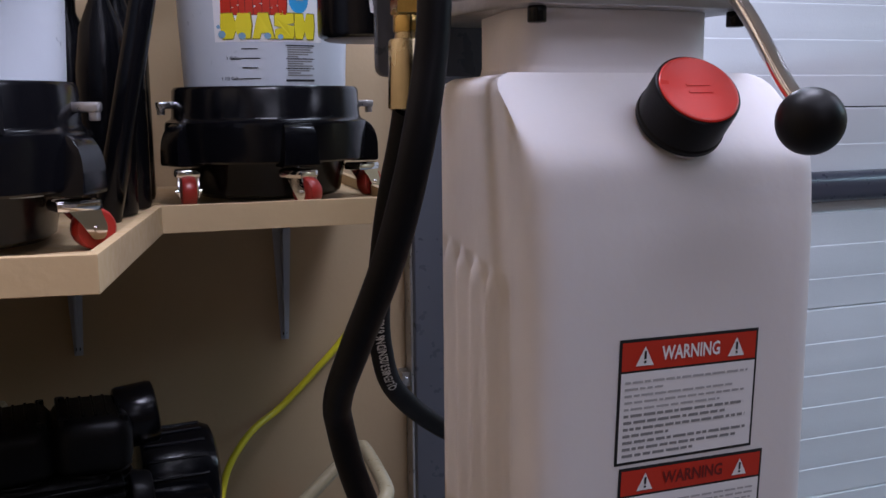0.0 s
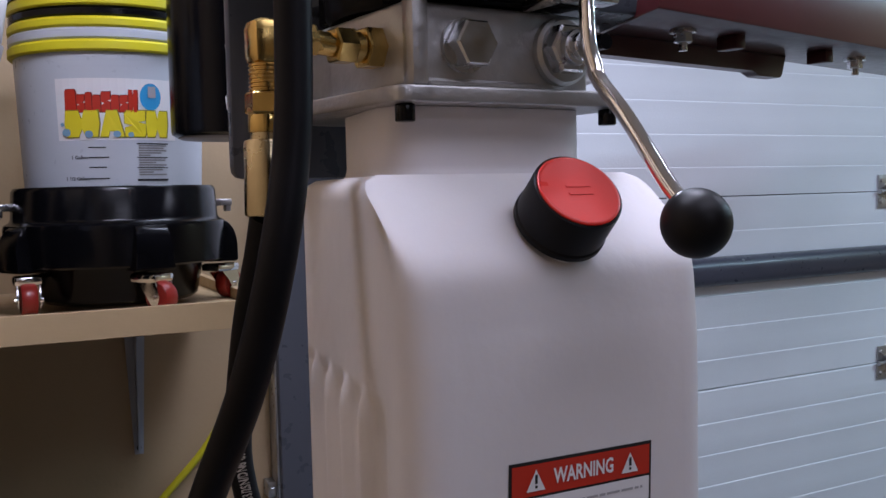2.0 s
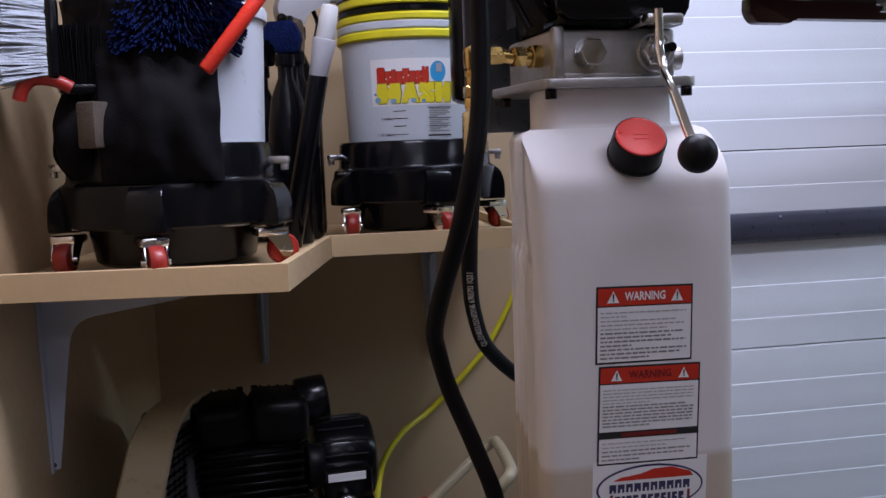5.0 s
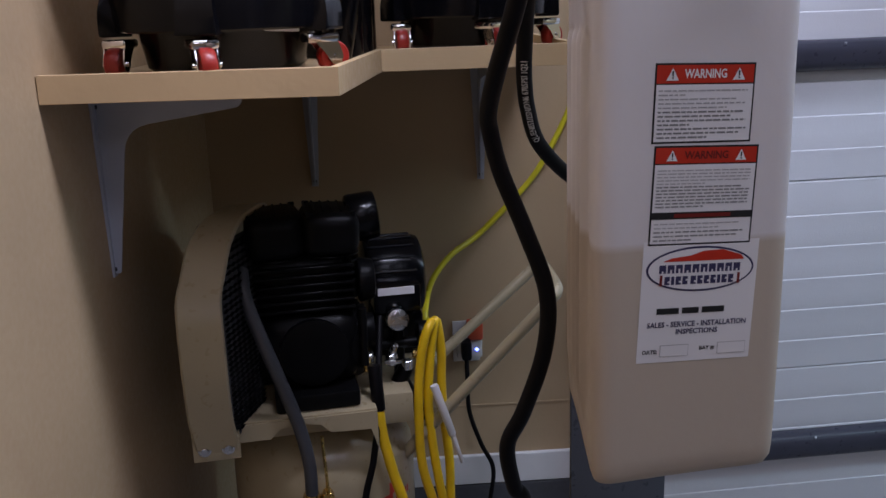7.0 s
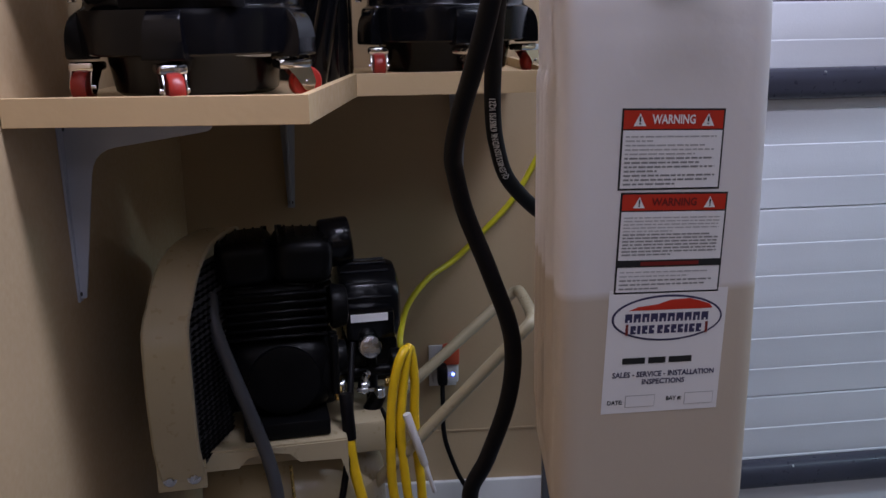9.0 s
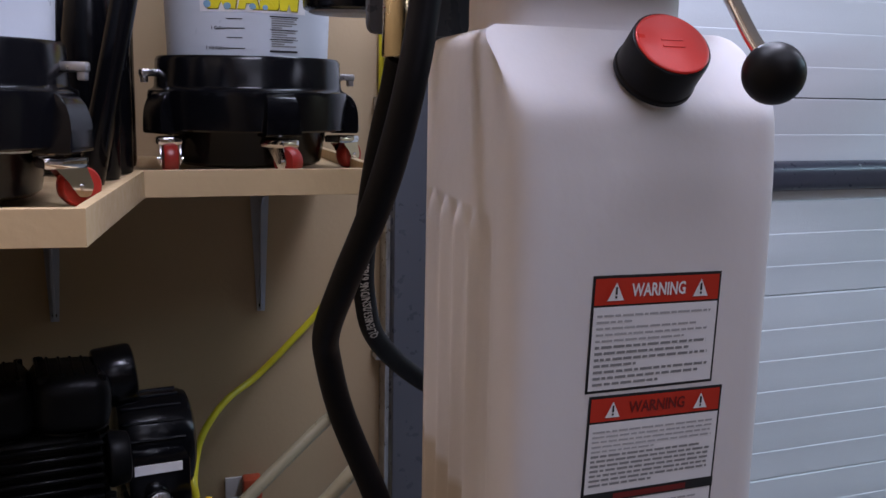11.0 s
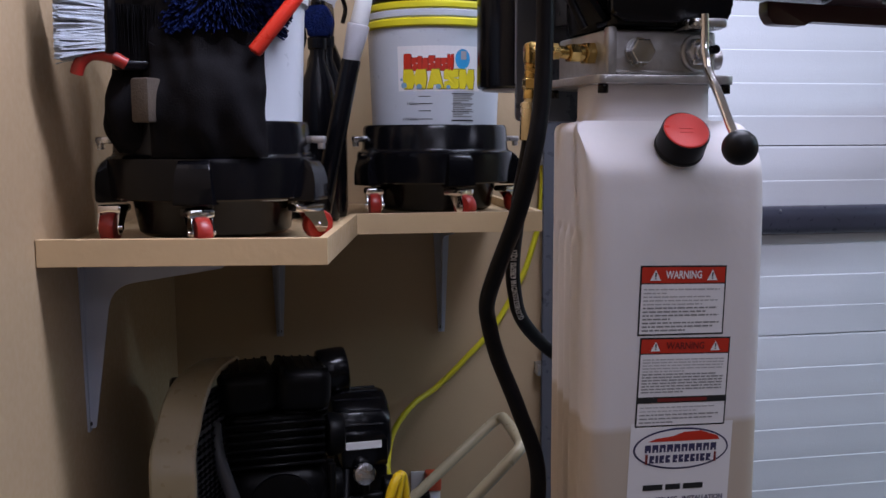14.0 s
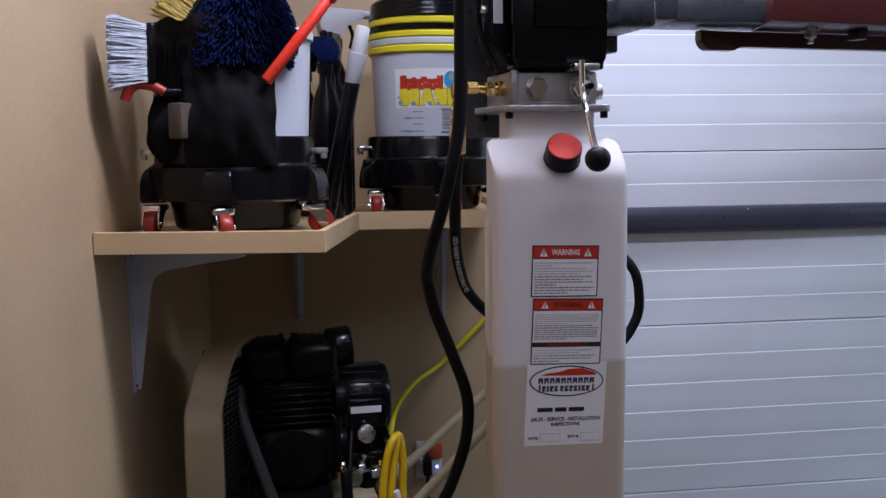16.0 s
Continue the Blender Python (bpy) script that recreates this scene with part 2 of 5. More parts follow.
def prism(bm, poly, place, idx=0, bevel=0.0):
    """poly: (u, v) outline; place(u, v, k) gives the world place, k = 0 or 1 for the two ends."""
    a = [bm.verts.new(place(u, v, 0)) for u, v in poly]
    b = [bm.verts.new(place(u, v, 1)) for u, v in poly]
    fs = [bm.faces.new(a), bm.faces.new(b[::-1])]
    for i in range(len(poly)):
        j = (i + 1) % len(poly)
        fs.append(bm.faces.new((a[i], b[i], b[j], a[j])))
    for f in fs:
        f.material_index = idx
    if bevel:
        es = list({e for f in fs for e in f.edges})
        bmesh.ops.bevel(bm, geom=es, offset=bevel, segments=2, affect="EDGES", profile=0.5)


def rounded(poly, r, n=4):
    """A plan outline with its corners rounded by r (one value, or one a corner)."""
    out = []
    for i, p in enumerate(poly):
        p, a, b = Vector(p), Vector(poly[i - 1]), Vector(poly[(i + 1) % len(poly)])
        k = r[i] if isinstance(r, (list, tuple)) else r
        u, v = (a - p).normalized() * k, (b - p).normalized() * k
        for j in range(n + 1):
            t = j / n
            out.append(tuple((1 - t) ** 2 * (p + u) + 2 * t * (1 - t) * p + t * t * (p + v)))
    return out


def lettering(text, size, width=None):
    """Vertices and faces of a word in the built-in font, centred at 0, in x and y; squeezed to a width if one is given."""
    cu = bpy.data.curves.new("letters", "FONT")
    cu.body, cu.size, cu.align_x, cu.align_y = text, size, "CENTER", "CENTER"
    cu.resolution_u = 2
    cu.offset = size * 0.025
    ob = bpy.data.objects.new("letters", cu)
    scene.collection.objects.link(ob)
    me = bpy.data.meshes.new_from_object(ob.evaluated_get(bpy.context.evaluated_depsgraph_get()))
    vs, fs = [Vector(v.co) for v in me.vertices], [tuple(p.vertices) for p in me.polygons]
    bpy.data.objects.remove(ob)
    bpy.data.curves.remove(cu)
    bpy.data.meshes.remove(me)
    if width and vs:
        k = width / (max(v.x for v in vs) - min(v.x for v in vs))
        for v in vs:
            v.x *= k
    return vs, fs


def add_letters(bm, text, size, place, width=None, idx=0):
    vs, fs = lettering(text, size, width)
    made = [bm.verts.new(place(v.x, v.y)) for v in vs]
    for f in fs:
        try:
            bm.faces.new([made[k] for k in f]).material_index = idx
        except ValueError:
            pass


def sheet(bm, x0, x1, z0, z1, place, lift, idx, bow=1):
    """A flat rectangle of print, laid on a surface by place(x, z, lift)."""
    n = bow
    for k in range(n):
        a, b = x0 + (x1 - x0) * k / n, x0 + (x1 - x0) * (k + 1) / n
        bm.faces.new([bm.verts.new(place(*q, lift)) for q in ((a, z0), (b, z0), (b, z1), (a, z1))]).material_index = idx


# ---------------------------------------------------------------- the room
def slab(name, x0, x1, y0, y1, z0, z1, material, label, bevel=0.0):
    bm = bmesh.new()
    rbox(bm, x0, x1, y0, y1, z0, z1, bevel)
    return part(name, bm, material, None, label, smooth=False, kind="structure")


# the walls stand a little askew to the lift: plan numbers are turned by these
BACK = pose(0.4, 1.98, 0, 0, 0, -8) @ Matrix.Translation((-0.4, -1.9, 0))
LEFT = pose(-0.27, 1.083, 0, 0, 0, -11) @ Matrix.Translation((0.27, -1.083, 0))
DOOR = pose(2.1, 1.80, 0, 0, 0, -5) @ Matrix.Translation((-2.1, -1.78, 0))


def askew(ob, m):
    ob.matrix_world = m @ Matrix.Translation(ob.location)
    return ob


slab("floor", -1.7, 4.9, -4.2, 2.4, -0.1, 0, M_CONC, "grey concrete garage floor")
askew(slab("wall_left", -0.42, -0.27, -4.4, 2.20, 0, 2.7, M_TAN, "tan painted garage side wall"), LEFT)
askew(slab("wall_back", -0.10, 0.905, 1.9, 2.05, 0.245, 2.7, M_TAN, "tan painted wall beside the garage door"), BACK)
askew(slab("wall_back_footing", -0.10, 0.905, 1.885, 2.05, 0, 0.245, M_STEM, "dark grey concrete footing under the wall", 0.006), BACK)
askew(slab("baseboard", -0.085, 0.90, 1.884, 1.8995, 0.246, 0.332, M_BASE, "white painted baseboard", 0.003), BACK)
askew(slab("wall_seam", -0.085, 0.90, 1.8975, 1.8998, 0.474, 0.480, M_TAN, "painted drywall seam low on the wall", 0.001), BACK)
askew(slab("wall_header", 0.88, 4.7, 1.83, 1.98, 2.14, 2.7, M_TAN, "tan painted wall above the garage door"), DOOR)
slab("wall_right", 4.40, 4.6, -4.2, 1.9, 0, 2.7, M_TAN, "tan painted far side wall")
slab("wall_rear", -1.6, 4.6, -4.2, -4.05, 0, 2.7, M_TAN, "tan painted wall opposite the garage door")
slab("ceiling", -1.7, 4.9, -4.4, 2.4, 2.7, 2.8, M_CEIL, "white painted garage ceiling")


def garage_door():
    door = tagged(new("garage_door"), "white sectional overhead door with ribbed steel panels, closed", "garage door", kind="structure")
    door.location = (0.9, 1.8, 0)
    pitch = 0.5333 / 6
    for s in range(4):
        z0 = s * 0.5333 - 0.009
        prof = [(0.04, z0 + 0.0015), (0.0, z0 + 0.0015)]
        for k in range(6):
            a = z0 + k * pitch - (0.008 if k else 0)
            if k:
                prof += [(-0.0010, a - 0.006), (-0.0014, a - 0.003), (-0.0012, a - 0.0010), (0.0010, a + 0.0010), (0.0003, a + 0.005)]
            prof += [(0.0, a + pitch * 0.5)]
        prof += [(0.0, z0 + 0.5333 - 0.006), (0.004, z0 + 0.5333 - 0.0015), (0.04, z0 + 0.5333 - 0.0015)]
        bm = bmesh.new()
        xs = [0.9 + 3.45 * k / 40 for k in range(41)]
        rows = [[bm.verts.new((x, 1.78 + y + 0.0012 * noise.noise(Vector((x * 2.2, 0, z * 9 + s))), z)) for y, z in prof] for x in xs]
        for a, b in zip(rows, rows[1:]):
            for k in range(len(prof) - 1):
                bm.faces.new((a[k], b[k], b[k + 1], a[k + 1]))
        bm.faces.new(rows[0])
        bm.faces.new(rows[-1][::-1])
        part("door_panel", bm, M_DOOR, door)
    for z in (1.389, 0.298):
        bm = bmesh.new()
        outline = rounded([(0.0, -0.046), (-0.044, -0.036), (-0.048, 0.016), (-0.030, 0.036), (0.0, 0.036)], [0.002, 0.018, 0.016, 0.012, 0.002], 4)
        prism(bm, outline, lambda u, v, k: Vector((0.93 + 3.4 * k, 1.7795 + u, z + v)))
        part("reinforcing_strut", bm, M_STRUT, door, "dark grey horizontal strut")
        for x in (1.52, 2.2, 2.88, 3.6):
            bm = bmesh.new()
            rod(bm, (x, 1.742, z + 0.022), (x, 1.738, z + 0.027), 0.0035, seg=8)
            part("strut_screw", bm, M_GALV, door)
    for z in (1.591, 1.0577, 0.5243):
        for x in (2.835,):
            bm = bmesh.new()
            rbox(bm, x - 0.03, x + 0.03, 1.773, 1.778, z + 0.008, z + 0.052, 0.0015)
            rbox(bm, x - 0.034, x + 0.034, 1.773, 1.778, z - 0.05, z - 0.008, 0.0015)
            rbox(bm, x - 0.006, x + 0.03, 1.745, 1.7735, z - 0.004, z + 0.022, 0.003)
            rod(bm, (x - 0.036, 1.766, z), (x + 0.036, 1.766, z), 0.0075, seg=12)
            for u in (-0.019, 0.019):
                hexnut(bm, (x + u, 1.774, z + 0.034), (x + u, 1.767, z + 0.034), 0.007)
                hexnut(bm, (x + u, 1.774, z - 0.032), (x + u, 1.767, z - 0.032), 0.007)
            part("hinge", bm, M_ALUDK, door, "galvanised door hinge")
    return askew(door, DOOR)


garage_door()


def door_track():
    t = thing("door_track", (0.885, 1.84, 0.0), "galvanised vertical track of the garage door", "door track")
    bm = bmesh.new()
    outline = [(0, 0), (0.003, 0), (0.003, 0.05), (0.028, 0.05), (0.028, 0.03), (0.031, 0.03), (0.031, 0.053), (0, 0.053)]
    prism(bm, outline, lambda u, v, k: Vector((0.868 + u, 1.845 + v, 0.02 + 2.3 * k)))
    part("rail", bm, M_GALV, t)
    for z in (1.0, 1.56, 2.05):
        bm = bmesh.new()
        rbox(bm, 0.85, 0.8685, 1.86, 1.8995, z - 0.016, z + 0.016, 0.001)
        hexnut(bm, (0.858, 1.861, z), (0.858, 1.853, z), 0.007)
        part("bracket", bm, M_GALV, t)
    askew(t, BACK)


door_track()


# ---------------------------------------------------------------- shelf in the corner
def shelf():
    s = thing("wall_shelf", (0.25, 1.6, 1.425), "tan painted corner shelf with a stepped front edge strip", "shelf")
    plan = [(-0.268, 1.085), (0.153, 0.988), (0.277, 1.418), (0.652, 1.370), (0.731, 1.931), (-0.083, 2.043)]
    inner = [Vector(plan[0])]
    for a, p, b in zip(plan, plan[1:], plan[2:5]):
        a, p, b = Vector(a), Vector(p), Vector(b)
        d, e = (p - a).normalized(), (b - p).normalized()
        n, m = Vector((-d.y, d.x)), Vector((-e.y, e.x))
        inner.append(p + (n + m) * 0.013 / (1 + n.dot(m)))
    inner[0] += Vector((0.003, 0.013))
    inner.append(Vector(plan[4]) + Vector((-0.013, 0.002)))
    bm = bmesh.new()
    prism(bm, [tuple(q) for q in inner] + [plan[5]], lambda u, v, k: Vector((u, v, 1.4305 + 0.017 * k)))
    part("board", bm, M_SHELF, s, smooth=False)
    for k in range(4):
        bm = bmesh.new()
        pts = [plan[k], plan[k + 1], tuple(inner[k + 1]), tuple(inner[k])]
        prism(bm, pts, lambda u, v, q: Vector((u, v, 1.4255 + 0.0415 * q)), bevel=0.0008)
        part("edge_strip", bm, M_SHELF, s, smooth=False)


shelf()


def shelf_bracket():
    """A pressed steel bracket: leg down the wall from 0, arm out along -y."""
    b = thing("shelf_bracket", (0, 0, 0), "pale grey pressed steel shelf bracket under the shelf", "shelf bracket", "shelf brackets")
    bm = bmesh.new()
    outline = rounded([(0, 0), (-0.225, 0), (-0.225, -0.034), (-0.044, -0.062), (-0.012, -0.290), (0, -0.290)], [0.001, 0.003, 0.012, 0.036, 0.003, 0.001], 5)
    prism(bm, outline, lambda u, v, k: Vector((0.002 - 0.004 * k, u, v)))
    part("web", bm, M_BRKT, b)
    bm = bmesh.new()
    prism(bm, [(-0.021, 0), (0.021, 0), (0.0075, -0.295), (-0.0075, -0.295)], lambda u, v, k: Vector((u, -0.0035 * k, v)))
    part("leg", bm, M_BRKT, b, smooth=False)
    bm = bmesh.new()
    prism(bm, [(-0.015, 0), (0.015, 0), (0.008, -0.23), (-0.008, -0.23)], lambda u, v, k: Vector((u, v, -0.0035 * k)))
    part("arm", bm, M_BRKT, b, smooth=False)
    for z in (-0.028, -0.283):
        bm = bmesh.new()
        rod(bm, (0, -0.003, z), (0, -0.0065, z), 0.0048, 0.003, 12)
        part("screw", bm, M_STEM, b, "dark screw head")
    return b


br = shelf_bracket()
br.scale = (1.1, 1.1, 1.1)
br.matrix_basis = BACK @ pose(-0.11, 1.8995, 1.430) @ Matrix.Diagonal((1.1, 1.1, 1.1, 1))
for x in (0.175, 0.597):
    copy_thing(br, BACK @ pose(x, 1.8995, 1.430))
copy_thing(br, LEFT @ pose(-0.2695, 1.304, 1.430, 0, 0, 90))


def bucket_dolly():
    """Round five-wheeled dolly about 0, 0; wheels stand on z = 0."""
    d = thing("bucket_dolly", (0, 0, 0), "black plastic bucket dolly on red swivel casters, standing on the shelf", "dolly", "bucket dollies")
    bm = bmesh.new()
    lathe(bm, [(0.120, 0.074), (0.168, 0.071), (0.172, 0.074), (0.176, 0.128), (0.174, 0.137), (0.166, 0.141), (0.1635, 0.146), (0.161, 0.190), (0.157, 0.1955), (0.150, 0.196), (0.146, 0.190), (0.142, 0.085), (0.12, 0.084)], seg=64)
    part("ring", bm, M_BLACK, d)
    # added black disc, standing in for the shade beneath the ring
    bm = bmesh.new()
    lathe(bm, [(0.01, 0.010), (0.118, 0.010), (0.126, 0.016), (0.136, 0.068), (0.140, 0.0735), (0.01, 0.0738)], seg=48)
    part("base_pan", bm, M_BLACK, d)
    for k in range(5):
        a = 200 + 72 * k
        R = pose(0, 0, 0, 0, 0, a)
        bm = bmesh.new()
        poly = rounded([(0.145, 0.066), (0.194, 0.066), (0.193, 0.108), (0.181, 0.136), (0.155, 0.139)], [0.002, 0.006, 0.014, 0.016, 0.002], 3)
        prism(bm, poly, lambda u, v, q: R @ Vector((u, (-0.031 + 0.062 * q) * (1 - 0.25 * (v - 0.066) / 0.08), v)), bevel=0.002)
        part("caster_pod", bm, M_BLACK, d)
        sw = random.uniform(25, 75) * random.choice((-1, 1))
        C = R @ pose(0.164, 0, 0, 0, 0, sw) @ Matrix.Scale(1.2, 4)
        bm = bmesh.new()
        rbox(bm, -0.021, 0.024, -0.0170, 0.0170, 0.0395, 0.0515, 0.004, 2, m=C)
        for s in (-1, 1):
            poly = rounded([(-0.016, 0.048), (0.019, 0.048), (0.028, 0.022), (0.024, 0.011), (0.013, 0.011), (0.002, 0.028)], 0.003, 2)
            prism(bm, poly, lambda u, v, q: C @ Vector((u, s * (0.0125 + 0.0016 * q), v)))
            rod(bm, C @ Vector((0.018, s * 0.0138, 0.021)), C @ Vector((0.018, s * 0.0175, 0.021)), 0.0045, seg=10)
        fork = part("caster_fork", bm, M_CHROME, d, "chromed caster fork")
        bm = bmesh.new()
        m = C @ pose(0.018, 0, 0.021, 90, 0, 0)
        lathe(bm, [(0.008, -0.0095), (0.0185, -0.0095), (0.0205, -0.007), (0.021, 0), (0.0205, 0.007), (0.0185, 0.0095), (0.008, 0.0095)], m, 24)
        part("wheel", bm, M_WHEEL, fork, "red caster wheel")
    for a, mt in ((186, M_ZINC), (354, M_ALUDK)):
        R = pose(0, 0, 0, 0, 0, a)
        bm = bmesh.new()
        rbox(bm, 0.158, 0.192, -0.011, 0.011, 0.160, 0.172, 0.003, m=R)
        rbox(bm, 0.180, 0.190, -0.009, 0.009, 0.150, 0.164, 0.002, m=R)
        part("latch", bm, mt, d, "small metal latch")
    return d


SHELF = 1.4476
dolly = bucket_dolly()
dolly.location = (0.497, 1.645, SHELF)
copy_thing(dolly, pose(0.0, 1.237, SHELF, 0, 0, -14))


def on_round(cx, cy, r0, taper=0.0, z_ref=0.0):
    """place(x, z, lift) on the camera side of a round body: x is the arc length from its front, turned by a bearing."""
    def place(a, z, lift):
        r = r0 + taper * (z - z_ref) + lift
        return Vector((cx + r * math.sin(a), cy - r * math.cos(a), z))
    return place


def bucket(cx, cy, lid):
    words = "white wash bucket with black and yellow screw lid, in a dolly" if lid else "white wash bucket wrapped in a black tool apron, in its dolly"
    b = thing("wash_bucket", (cx, cy, 1.512), words, "bucket")
    bm = bmesh.new()
    lathe(bm, [(0.115, 1.512), (0.128, 1.513), (0.134, 1.518), (0.1475, 1.846), (0.1475, 1.852), (0.143, 1.852), (0.131, 1.53), (0.1, 1.525)], Matrix.Translation((cx, cy, 0)), 64)
    body = part("body", bm, M_BUCKET, b)
    T = Matrix.Translation((cx, cy, 0))
    if not lid:
        bm = bmesh.new()
        lathe(bm, [(0.146, 1.835), (0.153, 1.836), (0.154, 1.85), (0.151, 1.856), (0.143, 1.856)], T, 64)
        part("rim", bm, M_BUCKET, b)
        return b
    for z0, z1, r, mt, nm in ((1.846, 1.864, 0.1555, M_YRING, "yellow_ring"), (1.8642, 1.882, 0.154, M_BUCKET, "rim"), (1.8822, 1.898, 0.1545, M_YRING, "yellow_ring"), (1.8982, 1.914, 0.152, M_BLACK, "lid_band"), (1.9142, 1.932, 0.1535, M_YRING, "yellow_ring")):
        bm = bmesh.new()
        lathe(bm, [(0.140, z0), (r - 0.003, z0), (r, z0 + 0.003), (r, z1 - 0.004), (r - 0.004, z1), (0.140, z1)], T, 64)
        part(nm, bm, mt, b)
    bm = bmesh.new()
    prof = [(0.140, 1.9322)]
    for k in range(4):
        z = 1.9322 + 0.011 * k
        prof += [(0.1525 - 0.002 * k, z), (0.1535 - 0.002 * k, z + 0.004), (0.1515 - 0.002 * k, z + 0.0085)]
    prof += [(0.138, 1.980), (0.02, 1.982)]
    lathe(bm, prof, T, 64)
    part("lid", bm, M_BLACK, b, "ridged black screw lid")
    # printed label on the front, facing the room at a bearing
    k0 = radians(-12)
    taper = (0.1475 - 0.134) / (1.846 - 1.518)
    put = on_round(cx, cy, 0.134, taper, 1.518)
    plain = lambda u, z, lift: put(k0 + u / 0.143, z, lift)
    arc = lambda u, z, lift: plain(u * 1.12 + 0.001, z, lift)
    bm = bmesh.new()
    sheet(bm, -0.079, 0.085, 1.713, 1.806, arc, 0.0006, 0, 16)
    # two rows of coloured chunks over a darker edge
    def chunk(shape, u0, w, z0, h, idx, lift):
        bm.faces.new([bm.verts.new(arc(u0 + w * a, z0 + h * b, lift)) for a, b in shape]).material_index = idx

    tall = [(0, 0.05), (0.1, 0), (0.9, 0), (1, 0.05), (0.96, 0.9), (0.85, 1), (0.15, 1), (0.04, 0.9)]
    dip = [(0.06, 0), (0.40, 0), (0.5, 0.30), (0.60, 0), (0.94, 0), (1, 0.5), (0.96, 1), (0.58, 1), (0.5, 0.66), (0.42, 1), (0.04, 1), (0, 0.5)]
    peak = [(0, 0), (0.34, 0), (0.40, 0.22), (0.60, 0.22), (0.66, 0), (1, 0), (0.72, 1), (0.28, 1)]
    bend = [(0.02, 0), (0.92, 0), (1, 0.12), (1, 0.5), (0.62, 0.56), (0.98, 0.62), (0.98, 1), (0.1, 1), (0, 0.88), (0, 0.5), (0.38, 0.44), (0.02, 0.36)]
    u = -0.0665
    for w, h, shape in ((0.0155, 0.034, tall), (0.0105, 0.026, bend), (0.0085, 0.029, tall), (0.0105, 0.025, tall), (0.0115, 0.030, bend), (0.0105, 0.025, tall), (0.0105, 0.025, bend), (0.0115, 0.033, dip)):
        chunk(shape, u - 0.0004, w + 0.0022, 1.7552 - 0.001, h + 0.002, 6, 0.0009)
        chunk(shape, u, w, 1.7552, h, 1, 0.0013)
        u += w + 0.0007
    u = -0.068
    for w, shape in ((0.046, dip), (0.031, peak), (0.028, bend), (0.032, dip)):
        chunk(shape, u - 0.0006, w + 0.0026, 1.7165, 0.0425, 7, 0.0015)
        chunk(shape, u, w, 1.7180, 0.0395, 2, 0.0019)
        u += w + 0.0005
    for cu, cz, rr in ((-0.066, 1.725, 0.006), (-0.036, 1.722, 0.0055), (0.0, 1.722, 0.005), (-0.071, 1.737, 0.003), (0.018, 1.721, 0.004)):
        n = 14
        bm.faces.new([bm.verts.new(arc(cu + rr * math.cos(t), cz + rr * math.sin(t), 0.0024)) for t in (2 * math.pi * j / n for j in range(n))]).material_index = 3
    n = 18
    bm.faces.new([bm.verts.new(arc(0.046 + 0.015 * math.cos(t), 1.779 + 0.021 * math.sin(t), 0.0012)) for t in (2 * math.pi * j / n for j in range(n))]).material_index = 4
    sheet(bm, 0.042, 0.053, 1.778, 1.795, arc, 0.0018, 5, 1)
    part("front_label", bm, [M_PAPER, M_REDINK, M_YINK, M_BUBBLE, M_BLUEINK, M_GREYPL, M_DKRED, M_OLIVE], body, "white label with red, yellow and blue print", smooth=False)
    arc = plain
    bm = bmesh.new()
    for z, w in ((1.702, 0.026), (1.687, 0.030), (1.672, 0.026), (1.655, 0.030)):
        sheet(bm, -0.042, -0.042 + w, z - 0.0008, z + 0.0008, arc, 0.0008, 0, 3)
    for z, word in ((1.687, "1 Gallon"), (1.655, "1 1/2 Gallon")):
        add_letters(bm, word, 0.0075, lambda x, y: arc(-0.056 - (0.005 if "/" in word else 0) + x, z + y, 0.0008))
    part("gauge_print", bm, M_INK, body, "black measuring marks", smooth=False)
    bm = bmesh.new()
    z = 1.7045
    for k, wd in enumerate((1, 0.9, 1, 0.8, 0.4, 1, 0.95, 0.6, 1, 0.9, 0.85, 0.5, 1)):
        sheet(bm, 0.032, 0.032 + 0.046 * wd, z - 0.0012, z + 0.0012, arc, 0.0008, 0, 3)
        z -= 0.0037
    for z0, z1 in ((1.7065, 1.7085), (1.6860, 1.6872), (1.6700, 1.6712), (1.6500, 1.6535)):
        sheet(bm, 0.029, 0.081, z0, z1, arc, 0.0010, 1, 3)
    part("fine_print", bm, [M_MIDINK, M_INK], body, "small block of dark print", smooth=False)
    return b


bucket(0.497, 1.645, True)
bucket(0.010, 1.237, False)


# ---------------------------------------------------------------- the apron bucket's load
BX, BY = 0.010, 1.237


